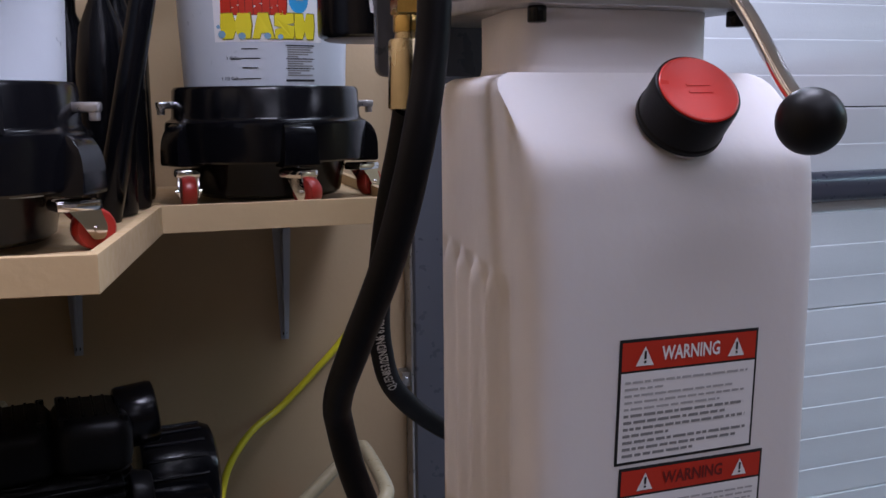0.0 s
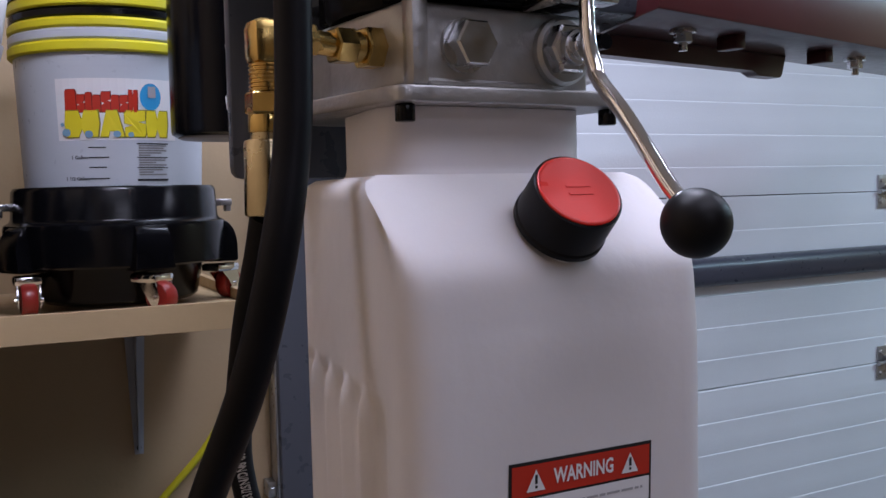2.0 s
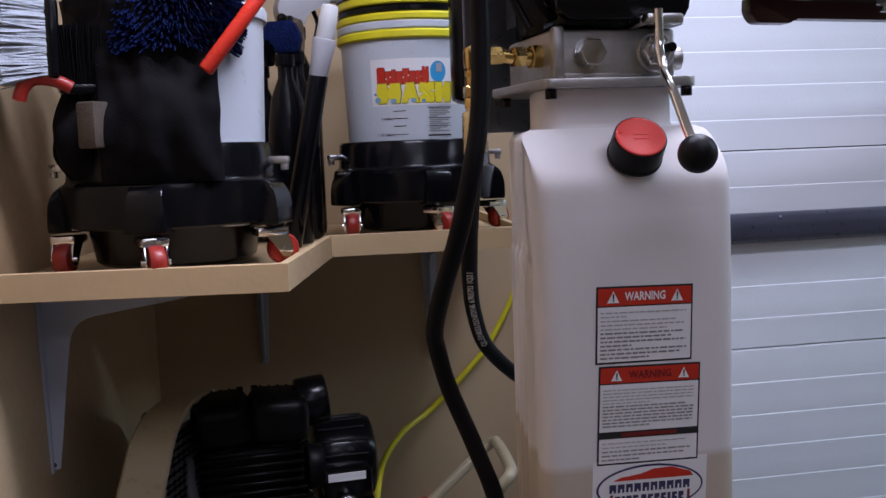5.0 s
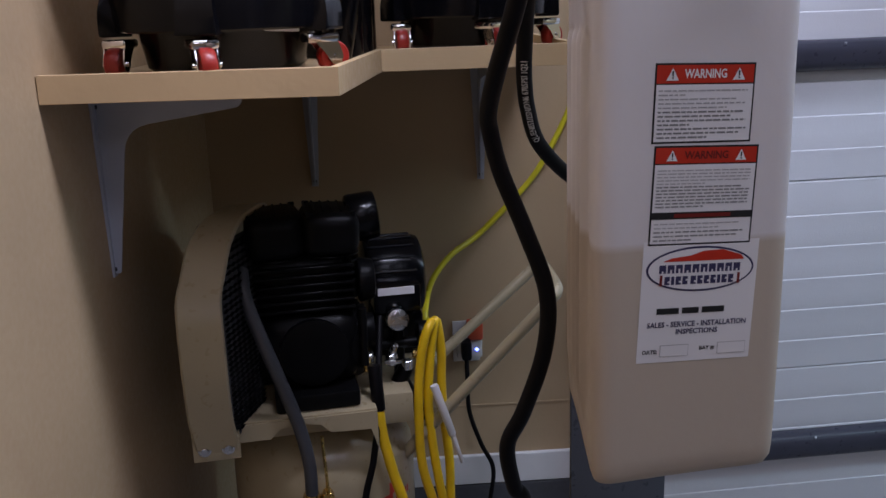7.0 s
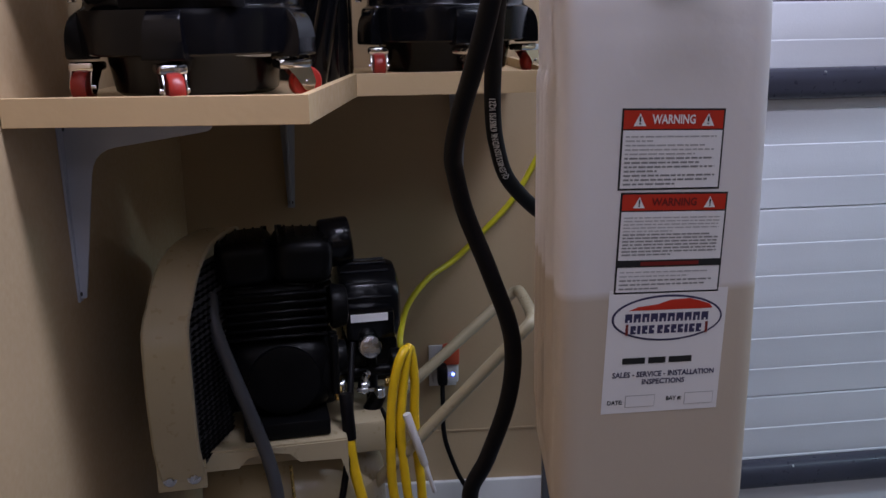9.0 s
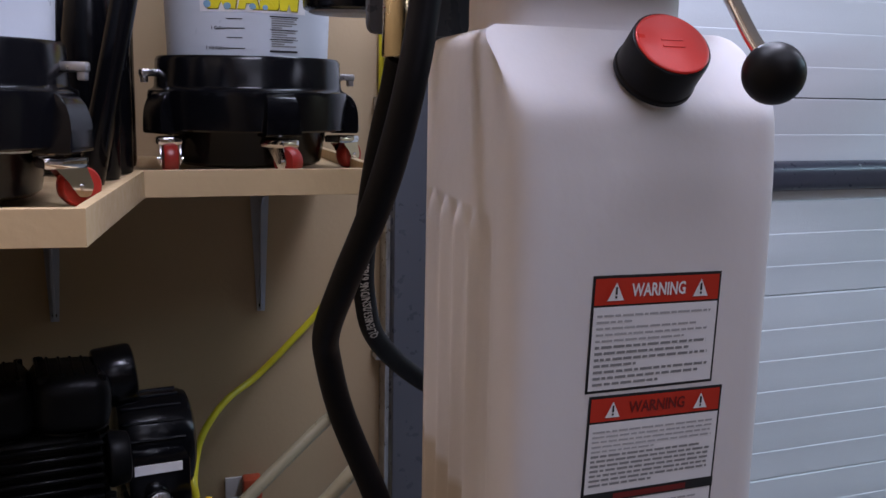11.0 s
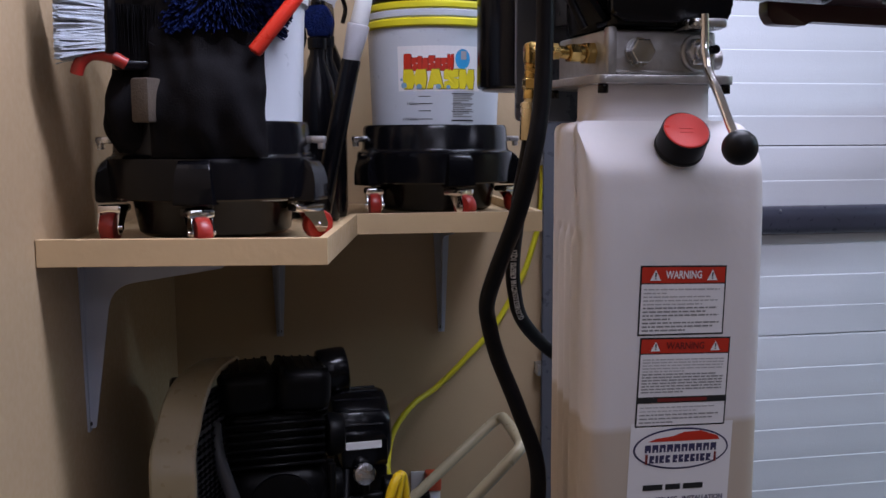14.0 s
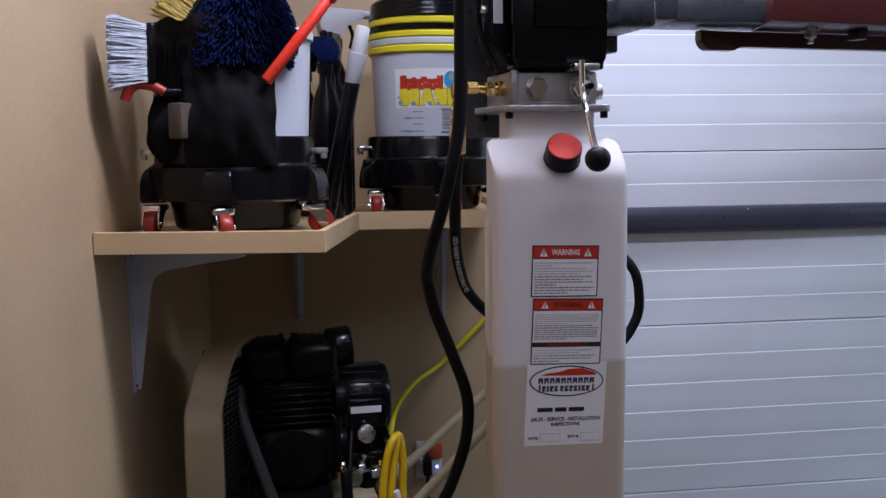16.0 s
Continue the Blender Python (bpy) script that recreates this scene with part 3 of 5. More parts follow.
def tool_apron():
    a = thing("tool_apron", (BX, BY, 1.585), "black nylon tool apron hung round the white bucket", "tool apron")

    def drape(name, a0, a1, z0, z1, r, bulge, label=""):
        bm = bmesh.new()
        nu, nv = 64, 30
        rows = []
        for layer in (0, 1):
            rows.append([])
            for i in range(nu + 1):
                ang = radians(a0 + (a1 - a0) * i / nu)
                col = []
                for j in range(nv + 1):
                    t = j / nv
                    z = z0 + (z1 - z0) * t - 0.006 * math.sin(i * 0.4) * t ** 8
                    b = bulge * math.sin(math.pi * min(t * 1.15, 1)) * math.sin(math.pi * i / nu) ** 0.5
                    rr = r + b + 0.012 * noise.noise(Vector((ang * 5, z * 16, r * 30))) + 0.004 * noise.noise(Vector((ang * 7 + z * 11, z * 26, r * 50))) - 0.003 * layer
                    col.append(bm.verts.new((BX + rr * math.cos(ang), BY + rr * math.sin(ang), z)))
                rows[-1].append(col)
        for layer in rows:
            for p, q in zip(layer, layer[1:]):
                for j in range(nv):
                    bm.faces.new((p[j], q[j], q[j + 1], p[j + 1]))
        o, n = rows
        for i in range(nu):
            bm.faces.new((o[i][-1], o[i + 1][-1], n[i + 1][-1], n[i][-1]))
            bm.faces.new((o[i][0], n[i][0], n[i + 1][0], o[i + 1][0]))
        part(name, bm, M_CLOTH, a, label)

    drape("wrap", 150, 292, 1.60, 1.868, 0.160, 0.004)
    drape("pocket", 232, 293, 1.587, 1.762, 0.170, 0.030, "large black front pocket")
    drape("pocket", 196, 224, 1.590, 1.752, 0.172, 0.030, "narrow black side pocket")
    bm = bmesh.new()
    lathe(bm, [(0.1555, 1.815), (0.160, 1.816), (0.160, 1.846), (0.1555, 1.847)], Matrix.Translation((BX, BY, 0)), 64, 145, 292)
    part("belt", bm, M_CLOTH, a)
    bm = bmesh.new()
    rbox(bm, 0.158, 0.210, -0.016, 0.016, 1.640, 1.706, 0.004, 2, m=pose(BX, BY, 0, 0, 0, 234.6))
    part("webbing_tab", bm, M_WEB, a, "brown webbing tab")


tool_apron()


def bristle_brush(name, label, base, axis, w, h, d, body_m, bristle_m, n, seed):
    """A brush block at base with rows of bristles pointing along axis."""
    b = thing(name, base, label, "brush")
    rnd = random.Random(seed)
    m = Matrix.Translation(base) @ Vector(axis).to_track_quat("Y", "Z").to_matrix().to_4x4()
    bm = bmesh.new()
    rbox(bm, -w / 2, w / 2, -0.018, 0.0, 0.0, h, 0.006, 3, m=m)
    part("block", bm, body_m, b)
    bm = bmesh.new()
    for k in range(n):
        x, z = rnd.uniform(-0.46, 0.46) * w, rnd.uniform(0.03, 0.97) * h
        row = round(z / h * 9) / 9
        tip = Vector((x * 1.15 + rnd.gauss(0, 0.002), d * rnd.uniform(0.85, 1.05), (row - 0.5) * h * 1.1 + h / 2 + rnd.gauss(0, 0.0035)))
        p, q = m @ Vector((x, -0.002, z)), m @ tip
        u = (q - p).normalized().orthogonal() * 0.0009
        v = (q - p).normalized().cross(u)
        a = [bm.verts.new(p + u), bm.verts.new(p - 0.5 * u + 0.87 * v), bm.verts.new(p - 0.5 * u - 0.87 * v)]
        c = [bm.verts.new(q + u * 0.8), bm.verts.new(q - 0.4 * u + 0.7 * v), bm.verts.new(q - 0.4 * u - 0.7 * v)]
        for i in range(3):
            bm.faces.new((a[i], a[(i + 1) % 3], c[(i + 1) % 3], c[i]))
        bm.faces.new(c)
    tagged(part("bristles", bm, bristle_m, b), kind="stuff")
    return b


wb = bristle_brush("scrub_brush", "pale grey bristled wheel brush tucked in the black apron", (-0.162, 1.112, 1.742), (-1, -0.10, 0.02), 0.058, 0.112, 0.066, M_BLACK, M_BRISTLE, 3200, 3)
bm = bmesh.new()
tube(bm, [(-0.130, 1.104, 1.728), (-0.150, 1.100, 1.738), (-0.178, 1.097, 1.741), (-0.194, 1.096, 1.728), (-0.200, 1.099, 1.712)], 0.0095, 14)
part("handle", bm, M_WHEEL, wb, "bright red handle")
bristle_brush("detail_brush", "black bristled brush standing in the apron", (-0.112, 1.105, 1.735), (0.02, -0.10, 1), 0.066, 0.045, 0.078, M_BLACK, M_CLOTH, 1500, 5)
bristle_brush("upholstery_brush", "brush with yellow straw bristles leaning in the bucket", (-0.110, 1.30, 1.875), (-0.7, -0.3, 0.5), 0.06, 0.10, 0.055, M_BLACK, M_STRAW, 900, 8)


def wash_mitt():
    b = thing("wash_mitt", (0.02, 1.15, 1.80), "shaggy dark blue microfibre mitt hanging out of the bucket", "wash mitt")
    rnd = random.Random(11)
    bm = bmesh.new()
    for k in range(5200):
        t, a = rnd.random(), rnd.uniform(0, 2 * math.pi)
        z = 1.785 + 0.20 * t
        w = 0.085 * (0.55 + 0.45 * math.sin(math.pi * min(1, t + 0.25)))
        c = Vector((0.015 + w * math.cos(a) + 0.02 * t, 1.145 + 0.05 * math.sin(a) - 0.02 * (1 - t), z))
        d = Vector((math.cos(a), math.sin(a) - 0.4, -0.8)).normalized() * rnd.uniform(0.014, 0.030)
        u = d.orthogonal().normalized() * 0.0021
        v = d.normalized().cross(u)
        r0 = [bm.verts.new(c + u * math.cos(q) + v * math.sin(q)) for q in (0, 2.1, 4.2)]
        r1 = [bm.verts.new(c + d + (u * math.cos(q) + v * math.sin(q)) * 0.6) for q in (0, 2.1, 4.2)]
        for i in range(3):
            bm.faces.new((r0[i], r0[(i + 1) % 3], r1[(i + 1) % 3], r1[i]))
        bm.faces.new(r1)
    tagged(part("shag", bm, M_BLUE, b), kind="stuff")
    bm = bmesh.new()
    m = Matrix.Translation((0.02, 1.145, 1.885)) @ Matrix.Diagonal((0.082, 0.048, 0.105, 1))
    lathe(bm, [(math.sin(math.pi * k / 12) + 0.001, -math.cos(math.pi * k / 12)) for k in range(13)], m, 24)
    part("core", bm, M_BLUE, b)


wash_mitt()


def pole(name, label, pts, parts, category):
    b = thing(name, pts[0], label, category)
    for nm, p0, p1, r0, r1, mt in parts:
        bm = bmesh.new()
        rod(bm, p0, p1, r0, r1, 18, 0.004)
        part(nm, bm, mt, b)
    return b


pole("brush_handle", "bright red plastic brush handle leaning in the apron pocket", [(0.057, 1.056, 1.745)],
     [("shaft", (0.057, 1.056, 1.745), (0.178, 1.062, 1.898), 0.0115, 0.0105, M_REDROD), ("grip", (0.178, 1.062, 1.898), (0.268, 1.07, 2.005), 0.0135, 0.0145, M_REDROD)], "brush handle")
pole("detailing_brush", "long brush with grey ferrule and black handle, leaning between the buckets", [(0.205, 1.40, SHELF)],
     [("handle", (0.200, 1.42, SHELF), (0.262, 1.37, 1.765), 0.020, 0.018, M_BLACK), ("ferrule", (0.259, 1.371, 1.755), (0.275, 1.362, 1.828), 0.0165, 0.0215, M_GREYPL),
      ("head", (0.275, 1.362, 1.826), (0.287, 1.355, 1.886), 0.0175, 0.0155, M_TEXTW)], "brush")


def spray_bottle(x, y, z0, head_m, turn, label, size=1.0):
    b = thing("spray_bottle", (x, y, z0), label, "spray bottle")
    T = pose(x, y, z0, 0, 0, turn) @ Matrix.Scale(size, 4)
    bm = bmesh.new()
    lathe(bm, [(0.02, 0), (0.036, 0.002), (0.038, 0.01), (0.038, 0.21), (0.030, 0.27), (0.014, 0.31), (0.014, 0.33)], T, 28)
    part("bottle", bm, M_BLACK, b)
    bm = bmesh.new()
    lathe(bm, [(0.016, 0.331), (0.018, 0.333), (0.018, 0.352), (0.016, 0.354)], T, 24)
    part("collar", bm, M_BLACK, b)
    bm = bmesh.new()
    poly = rounded([(-0.028, 0.355), (0.016, 0.355), (0.018, 0.375), (0.064, 0.395), (0.066, 0.412), (-0.020, 0.414), (-0.034, 0.385)], 0.006, 3)
    prism(bm, poly, lambda u, v, k: T @ Vector((u, -0.013 + 0.026 * k, v)), bevel=0.003)
    rod(bm, T @ Vector((0.064, 0, 0.404)), T @ Vector((0.086, 0, 0.404)), 0.010, 0.010, 14, 0.002)
    part("trigger_head", bm, head_m, b)
    bm = bmesh.new()
    tube(bm, [T @ Vector(q) for q in ((0.034, 0, 0.384), (0.042, 0, 0.36), (0.036, 0, 0.335))], 0.005, 8)
    part("trigger", bm, M_BLACK, b)


spray_bottle(0.262, 1.72, SHELF, M_GREYPL, 15, "tall black spray bottle with a grey trigger head, on the shelf", 1.27)
spray_bottle(0.175, 1.60, SHELF, M_BLACK, 215, "black spray bottle with a black trigger head, on the shelf")
spray_bottle(0.245, 1.590, SHELF, M_BLACK, 250, "black spray bottle with a black trigger head, on the shelf", 1.08)
spray_bottle(0.215, 1.50, SHELF, M_BLUE, 160, "black spray bottle with a blue trigger head, on the shelf", 1.04)


# ---------------------------------------------------------------- vehicle lift
def lift():
    c = thing("lift_column", (0.573, 1.1, 0), "slate grey steel post of a two-post vehicle lift", "lift column")
    bm = bmesh.new()
    rbox(bm, 0.493, 0.660, 0.968, 0.976, 0.02, 2.699, 0.002)
    rbox(bm, 0.615, 0.660, 0.9765, 1.27, 0.02, 2.699, 0.0)
    part("channel", bm, M_SLATE, c)
    bm = bmesh.new()
    rbox(bm, 0.43, 0.72, 0.88, 1.36, 0.0, 0.02, 0.003)
    part("base_plate", bm, M_SLATE, c)
    for x, y in ((0.455, 0.91), (0.695, 0.91), (0.455, 1.33), (0.695, 1.33)):
        bm = bmesh.new()
        hexnut(bm, (x, y, 0.02), (x, y, 0.038), 0.014)
        part("anchor_bolt", bm, M_ZINC, c)
    bm = bmesh.new()
    rbox(bm, 0.661, 0.74, 1.0, 1.20, 1.80, 2.25, 0.004)
    rbox(bm, 0.661, 0.82, 0.90, 1.14, 1.852, 1.925, 0.006)
    part("carriage", bm, M_ARM, c)
    bm = bmesh.new()
    rbox(bm, 0.628, 0.702, 0.745, 0.899, 1.8195, 1.872, 0.010, 3)
    part("lock_housing", bm, M_ARM, c)
    a = thing("lift_arm", (1.1, 0.9, 1.83), "dark red swing arm of the vehicle lift, raised", "lift arm")
    bm = bmesh.new()
    rbox(bm, 0.80, 1.25, 1.0, 1.14, 1.862, 1.912, 0.006)
    part("inner_tube", bm, M_ARM, a)
    bm = bmesh.new()
    prism(bm, [(1.03, 1.858), (2.5, 1.858), (2.5, 1.99), (1.05, 1.99)], lambda u, v, k: Vector((u + 0.08 * k, 0.93 + 0.205 * k + 0.14 * (u - 1.03), v)), bevel=0.003)
    part("outer_tube", bm, M_RED, a)
    bm = bmesh.new()
    poly = rounded([(0.970, 1.8575), (1.595, 1.8575), (1.58, 1.817), (1.505, 1.817), (1.495, 1.825), (1.065, 1.825), (1.056, 1.817), (0.985, 1.817), (0.970, 1.834)], [0.001, 0.001, 0.008, 0.006, 0.006, 0.006, 0.004, 0.006, 0.006], 3)
    prism(bm, poly, lambda u, v, k: Vector((u, 1.095 + 0.028 * k + 0.10 * (u - 0.97), v)), bevel=0.0015)
    part("restraint_bar", bm, M_RED, a)
    for x, y in ((1.19, 1.035), (1.75, 1.12)):
        bm = bmesh.new()
        rod(bm, (x, y, 1.858), (x, y, 1.853), 0.02, seg=20)
        hexnut(bm, (x, y, 1.853), (x, y, 1.838), 0.014)
        rod(bm, (x, y, 1.838), (x, y, 1.826), 0.007, seg=12)
        part("bolt", bm, M_ZINC, a, "zinc bolt and washer")
    for x, y in ((1.31, 1.045), (1.60, 1.09)):
        bm = bmesh.new()
        rbox(bm, x - 0.011, x + 0.011, y - 0.02, y + 0.02, 1.836, 1.8585, 0.002)
        part("stop_tab", bm, M_RED, a)


lift()


# ---------------------------------------------------------------- hydraulic power unit
PX, PY = 0.398, 0.485


def power_unit():
    u = thing("hydraulic_power_unit", (0.41, 0.5, 1.12), "hydraulic power unit with white plastic oil reservoir, black motor and lever", "power unit")
    # reservoir: rings of the plan outline, ribbed on both sides
    def ring(z, inset=0.0, front=0.0, rr=1.0):
        xf0, xf1, xb0, xb1 = 0.3015, 0.4895, 0.357, 0.452
        yf, yb = 0.370 + front, 0.600
        pts = []
        corners = [(xf0, yf), (xf1, yf), (xb1, yb), (xb0, yb)]
        out = rounded(corners, [0.022 * rr, 0.020 * rr, 0.02, 0.02], 8)
        c = Vector((0.40, 0.48))
        for q in out:
            v = Vector(q)
            d = (v - c)
            v = c + d * (1 - inset / max(d.length, 0.01))
            pts.append(v)
        # resample the two sides so that the ribs can show
        dense = []
        for i, p in enumerate(pts):
            q = pts[(i + 1) % len(pts)]
            n = max(1, int((q - p).length / 0.0022))
            dense += [p.lerp(q, k / n) for k in range(n)]
        return dense
    levels = [(1.112, 0.030), (1.1125, 0.016), (1.117, 0.006), (1.126, 0.001), (1.140, 0.0)]
    levels += [(1.14 + 0.385 * k / 55, 0.0) for k in range(1, 56)]
    base = ring(0)
    bm = bmesh.new()
    rings = []

    def side_rib(v, z):
        """Shallow upright flutes on the slanting sides, ending below the shoulder."""
        s = (v.y - 0.395) / 0.19
        if not 0.05 < s < 0.98 or 0.36 < v.x < 0.44 and v.y > 0.59:
            return 0.0
        fade = min(1, max(0, (1.525 - z) / 0.010)) * min(1, max(0, (z - 1.15) / 0.03))
        ridge = max(math.exp(-((s - c) / 0.034) ** 2) for c in (0.26, 0.46, 0.66, 0.86))
        return fade * (0.0066 * ridge - 0.0026 * min(1, (s - 0.05) / 0.06))

    for z, inset in levels:
        loop = []
        for v in base:
            d = v - Vector((0.40, 0.48))
            draft = 0.004 * max(0, (1.25 - z) / 0.13) * 0.3
            k = 1 - (inset + draft) / max(d.length, 0.01)
            q = Vector((0.40, 0.48)) + d * k
            r = side_rib(v, z)
            side_n = Vector((-0.97 if v.x < 0.40 else 0.97, 0.22 if v.x < 0.4 else 0.22)).normalized()
            q = q + side_n * r
            loop.append(bm.verts.new((q.x, q.y, z)))
        rings.append(loop)
    # shoulder: a flat slope cut off the front, the other edges rounded over
    for k in range(1, 36):
        z = 1.525 + 0.1065 * k / 35
        over = max(0.0, z - 1.6205)
        inset = 0.011 - math.sqrt(max(0.0, 0.011 ** 2 - over ** 2))
        loop = []
        for v in base:
            slope = 0.370 + (z - 1.589) * 0.054 / 0.046
            y = 0.5 * (v.y + slope + math.sqrt((v.y - slope) ** 2 + (0.014 * min(1.0, (z - 1.525) / 0.035)) ** 2))
            x = 0.395 + (v.x - 0.395) * (1 - inset / 0.09)
            y -= inset * max(0, min(1, (v.y - 0.5) / 0.1))
            loop.append(bm.verts.new((x, y, z)))
        rings.append(loop)
    for a, b in zip(rings, rings[1:]):
        for k in range(len(a)):
            bm.faces.new((a[k], a[(k + 1) % len(a)], b[(k + 1) % len(a)], b[k]))
    bm.faces.new(rings[0])
    bm.faces.new(rings[-1])
    tank = part("oil_reservoir", bm, M_TANK, u, "white translucent oil reservoir, half full")
    # neck
    bm = bmesh.new()
    out = rounded([(0.337, 0.447), (0.474, 0.441), (0.462, 0.552), (0.362, 0.552)], 0.030, 6)
    for z0, grow in ((1.622, 0.006), (1.630, 0.004), (1.6335, 0.001), (1.637, 0.0), (1.6675, 0.0)):
        c = Vector((0.404, 0.4985))
        loop = [bm.verts.new((*(c + (Vector(q) - c) * (1 + grow / 0.065)), z0)) for q in out]
        if z0 > 1.622:
            for k in range(len(loop)):
                bm.faces.new((last[k], last[(k + 1) % len(loop)], loop[(k + 1) % len(loop)], loop[k]))
        last = loop
    bm.faces.new(last)
    part("neck", bm, M_TANK, tank)
    # filler cap on the sloping front
    n = Vector((-0.12, -0.75, 0.65)).normalized()
    foot = Vector((0.3945, 0.3657, 1.6223)) - n * 0.020
    C = Matrix.Translation(foot) @ n.to_track_quat("Z", "X").to_matrix().to_4x4() @ Matrix.Diagonal((0.92, 0.92, 0.90, 1))
    bm = bmesh.new()
    lathe(bm, [(0.0222, -0.030), (0.0220, -0.014), (0.0215, -0.006), (0.0205, 0.0005)], C, 40)
    part("filler_boss", bm, M_TANK, tank)
    bm = bmesh.new()
    prof = [(0.016, -0.009), (0.0225, -0.0068), (0.0250, -0.0060), (0.0258, -0.0055), (0.0258, -0.0025), (0.0250, -0.0015), (0.0246, 0.0190), (0.0243, 0.0208), (0.0234, 0.0214), (0.0215, 0.0200), (0.005, 0.0198)]
    rings = lathe(bm, prof, C, 60)
    part("filler_cap", bm, M_SATIN, u, "ribbed black filler cap")
    bm = bmesh.new()
    lathe(bm, [(0.0222, 0.0190), (0.0230, 0.0216), (0.0226, 0.0221), (0.0216, 0.0225), (0.0205, 0.0224), (0.0005, 0.0222)], C, 48)
    rbox(bm, -0.0008, 0.0008, -0.007, 0.007, 0.0219, 0.0226, 0.0001, 1, m=C @ Matrix.Translation((-0.0025, 0, 0)))
    rbox(bm, -0.0008, 0.0008, -0.007, 0.007, 0.0219, 0.0226, 0.0001, 1, m=C @ Matrix.Translation((0.0025, 0, 0)))
    part("cap_top", bm, M_CAPRED, u.children[-1], "glossy red cap top")
    # flange and valve block
    bm = bmesh.new()
    prism(bm, rounded([(0.335, 0.430), (0.476, 0.422), (0.488, 0.440), (0.488, 0.575), (0.376, 0.600), (0.330, 0.570)], 0.008, 3), lambda a, b, k: Vector((a, b, 1.6678 + 0.0085 * k)), bevel=0.0015)
    flange = part("flange", bm, M_ALU, u, "cast aluminium flange")
    for x, y in ((0.3445, 0.4395), (0.4745, 0.4325), (0.345, 0.566), (0.478, 0.566)):
        bm = bmesh.new()
        rod(bm, (x, y, 1.6675), (x, y, 1.6585), 0.0052, seg=14, bevel=0.0008)
        part("cap_screw", bm, M_BLACK, flange, "black socket screw")
    bm = bmesh.new()
    rbox(bm, 0.347, 0.468, 0.440, 0.560, 1.6765, 1.7205, 0.004, 3)
    rbox(bm, 0.3465, 0.357, 0.434, 0.446, 1.6765, 1.7225, 0.003, 2)
    rbox(bm, 0.357, 0.432, 0.4365, 0.442, 1.6765, 1.681, 0.0015, 1)
    lathe(bm, [(0.019, 0), (0.019, 0.006), (0.017, 0.008)], along((0.446, 0.442, 1.699), (0.446, 0.43, 1.699))[0], 28)
    block = part("valve_block", bm, M_ALU, u, "cast aluminium valve block")
    bm = bmesh.new()
    rod(bm, (0.381, 0.441, 1.6985), (0.381, 0.437, 1.6985), 0.0142, seg=28)
    hexnut(bm, (0.381, 0.437, 1.6985), (0.381, 0.4255, 1.6985), 0.0130)
    part("hex_plug", bm, M_ZINC, block, "steel hex plug")
    bm = bmesh.new()
    hexnut(bm, (0.4425, 0.434, 1.699), (0.4425, 0.4235, 1.699), 0.0145)
    rod(bm, (0.4425, 0.4235, 1.699), (0.4425, 0.4185, 1.699), 0.0098, seg=22, bevel=0.001)
    rod(bm, (0.4425, 0.4185, 1.699), (0.4425, 0.413, 1.699), 0.0078, seg=22, bevel=0.001)
    part("valve_cartridge", bm, M_ZINC, block, "steel release valve cartridge")
    bm = bmesh.new()
    rod(bm, (0.4425, 0.413, 1.699), (0.4425, 0.398, 1.699), 0.0042, seg=14)
    part("valve_stem", bm, M_BLACK, block)
    bm = bmesh.new()
    rod(bm, (0.467, 0.452, 1.694), (0.4785, 0.450, 1.694), 0.0105, seg=20, bevel=0.002)
    rod(bm, (0.467, 0.47, 1.706), (0.4775, 0.47, 1.706), 0.0075, seg=16, bevel=0.001)
    part("side_plug", bm, M_ALUDK, block)
    # release lever
    bm = bmesh.new()
    rbox(bm, 0.4205, 0.4555, 0.4005, 0.4145, 1.7195, 1.7285, 0.002)
    rbox(bm, 0.4205, 0.4270, 0.4145, 0.4420, 1.7195, 1.7285, 0.002)
    part("lever_pivot", bm, M_ZINC, u, "zinc lever pivot bracket")
    bm = bmesh.new()
    tube(bm, [(0.4295, 0.3995, 1.7315), (0.4297, 0.3985, 1.715), (0.4292, 0.3965, 1.697), (0.4298, 0.3925, 1.684), (0.4288, 0.3880, 1.6765), (0.4262, 0.3660, 1.6560), (0.4222, 0.3390, 1.6270), (0.4205, 0.3262, 1.6150)], 0.0042, 16, 0.003)
    lever = part("lever", bm, M_CHROME, u, "bent chrome lever")
    bm = bmesh.new()
    K = Matrix.Translation((0.4190, 0.3168, 1.6064))
    lathe(bm, [(0.0157 * math.sin(math.pi * k / 18) + 0.0001, -0.0157 * math.cos(math.pi * k / 18)) for k in range(19)], K, 36)
    rod(bm, (0.4207, 0.3278, 1.6165), (0.4200, 0.3223, 1.6114), 0.0062, 0.009, seg=20)
    part("knob", bm, M_SATIN, lever, "black ball knob")
    # motor with its switch box
    bm = bmesh.new()
    lathe(bm, [(0.05, 1.7215), (0.066, 1.7218), (0.069, 1.726), (0.069, 1.80), (0.066, 1.806), (0.069, 1.812), (0.069, 2.02), (0.060, 2.04), (0.03, 2.05)], Matrix.Translation((0.412, 0.508, 0)), 48)
    motor = part("motor", bm, M_CAST, u, "black electric motor")
    bm = bmesh.new()
    prism(bm, rounded([(0.352, 0.436), (0.479, 0.436), (0.479, 0.56), (0.352, 0.56)], 0.012, 3), lambda a, b, k: Vector((a, b, 1.7235 + 0.33 * k)), bevel=0.003)
    part("motor_shroud", bm, M_BLACK, motor)
    bm = bmesh.new()
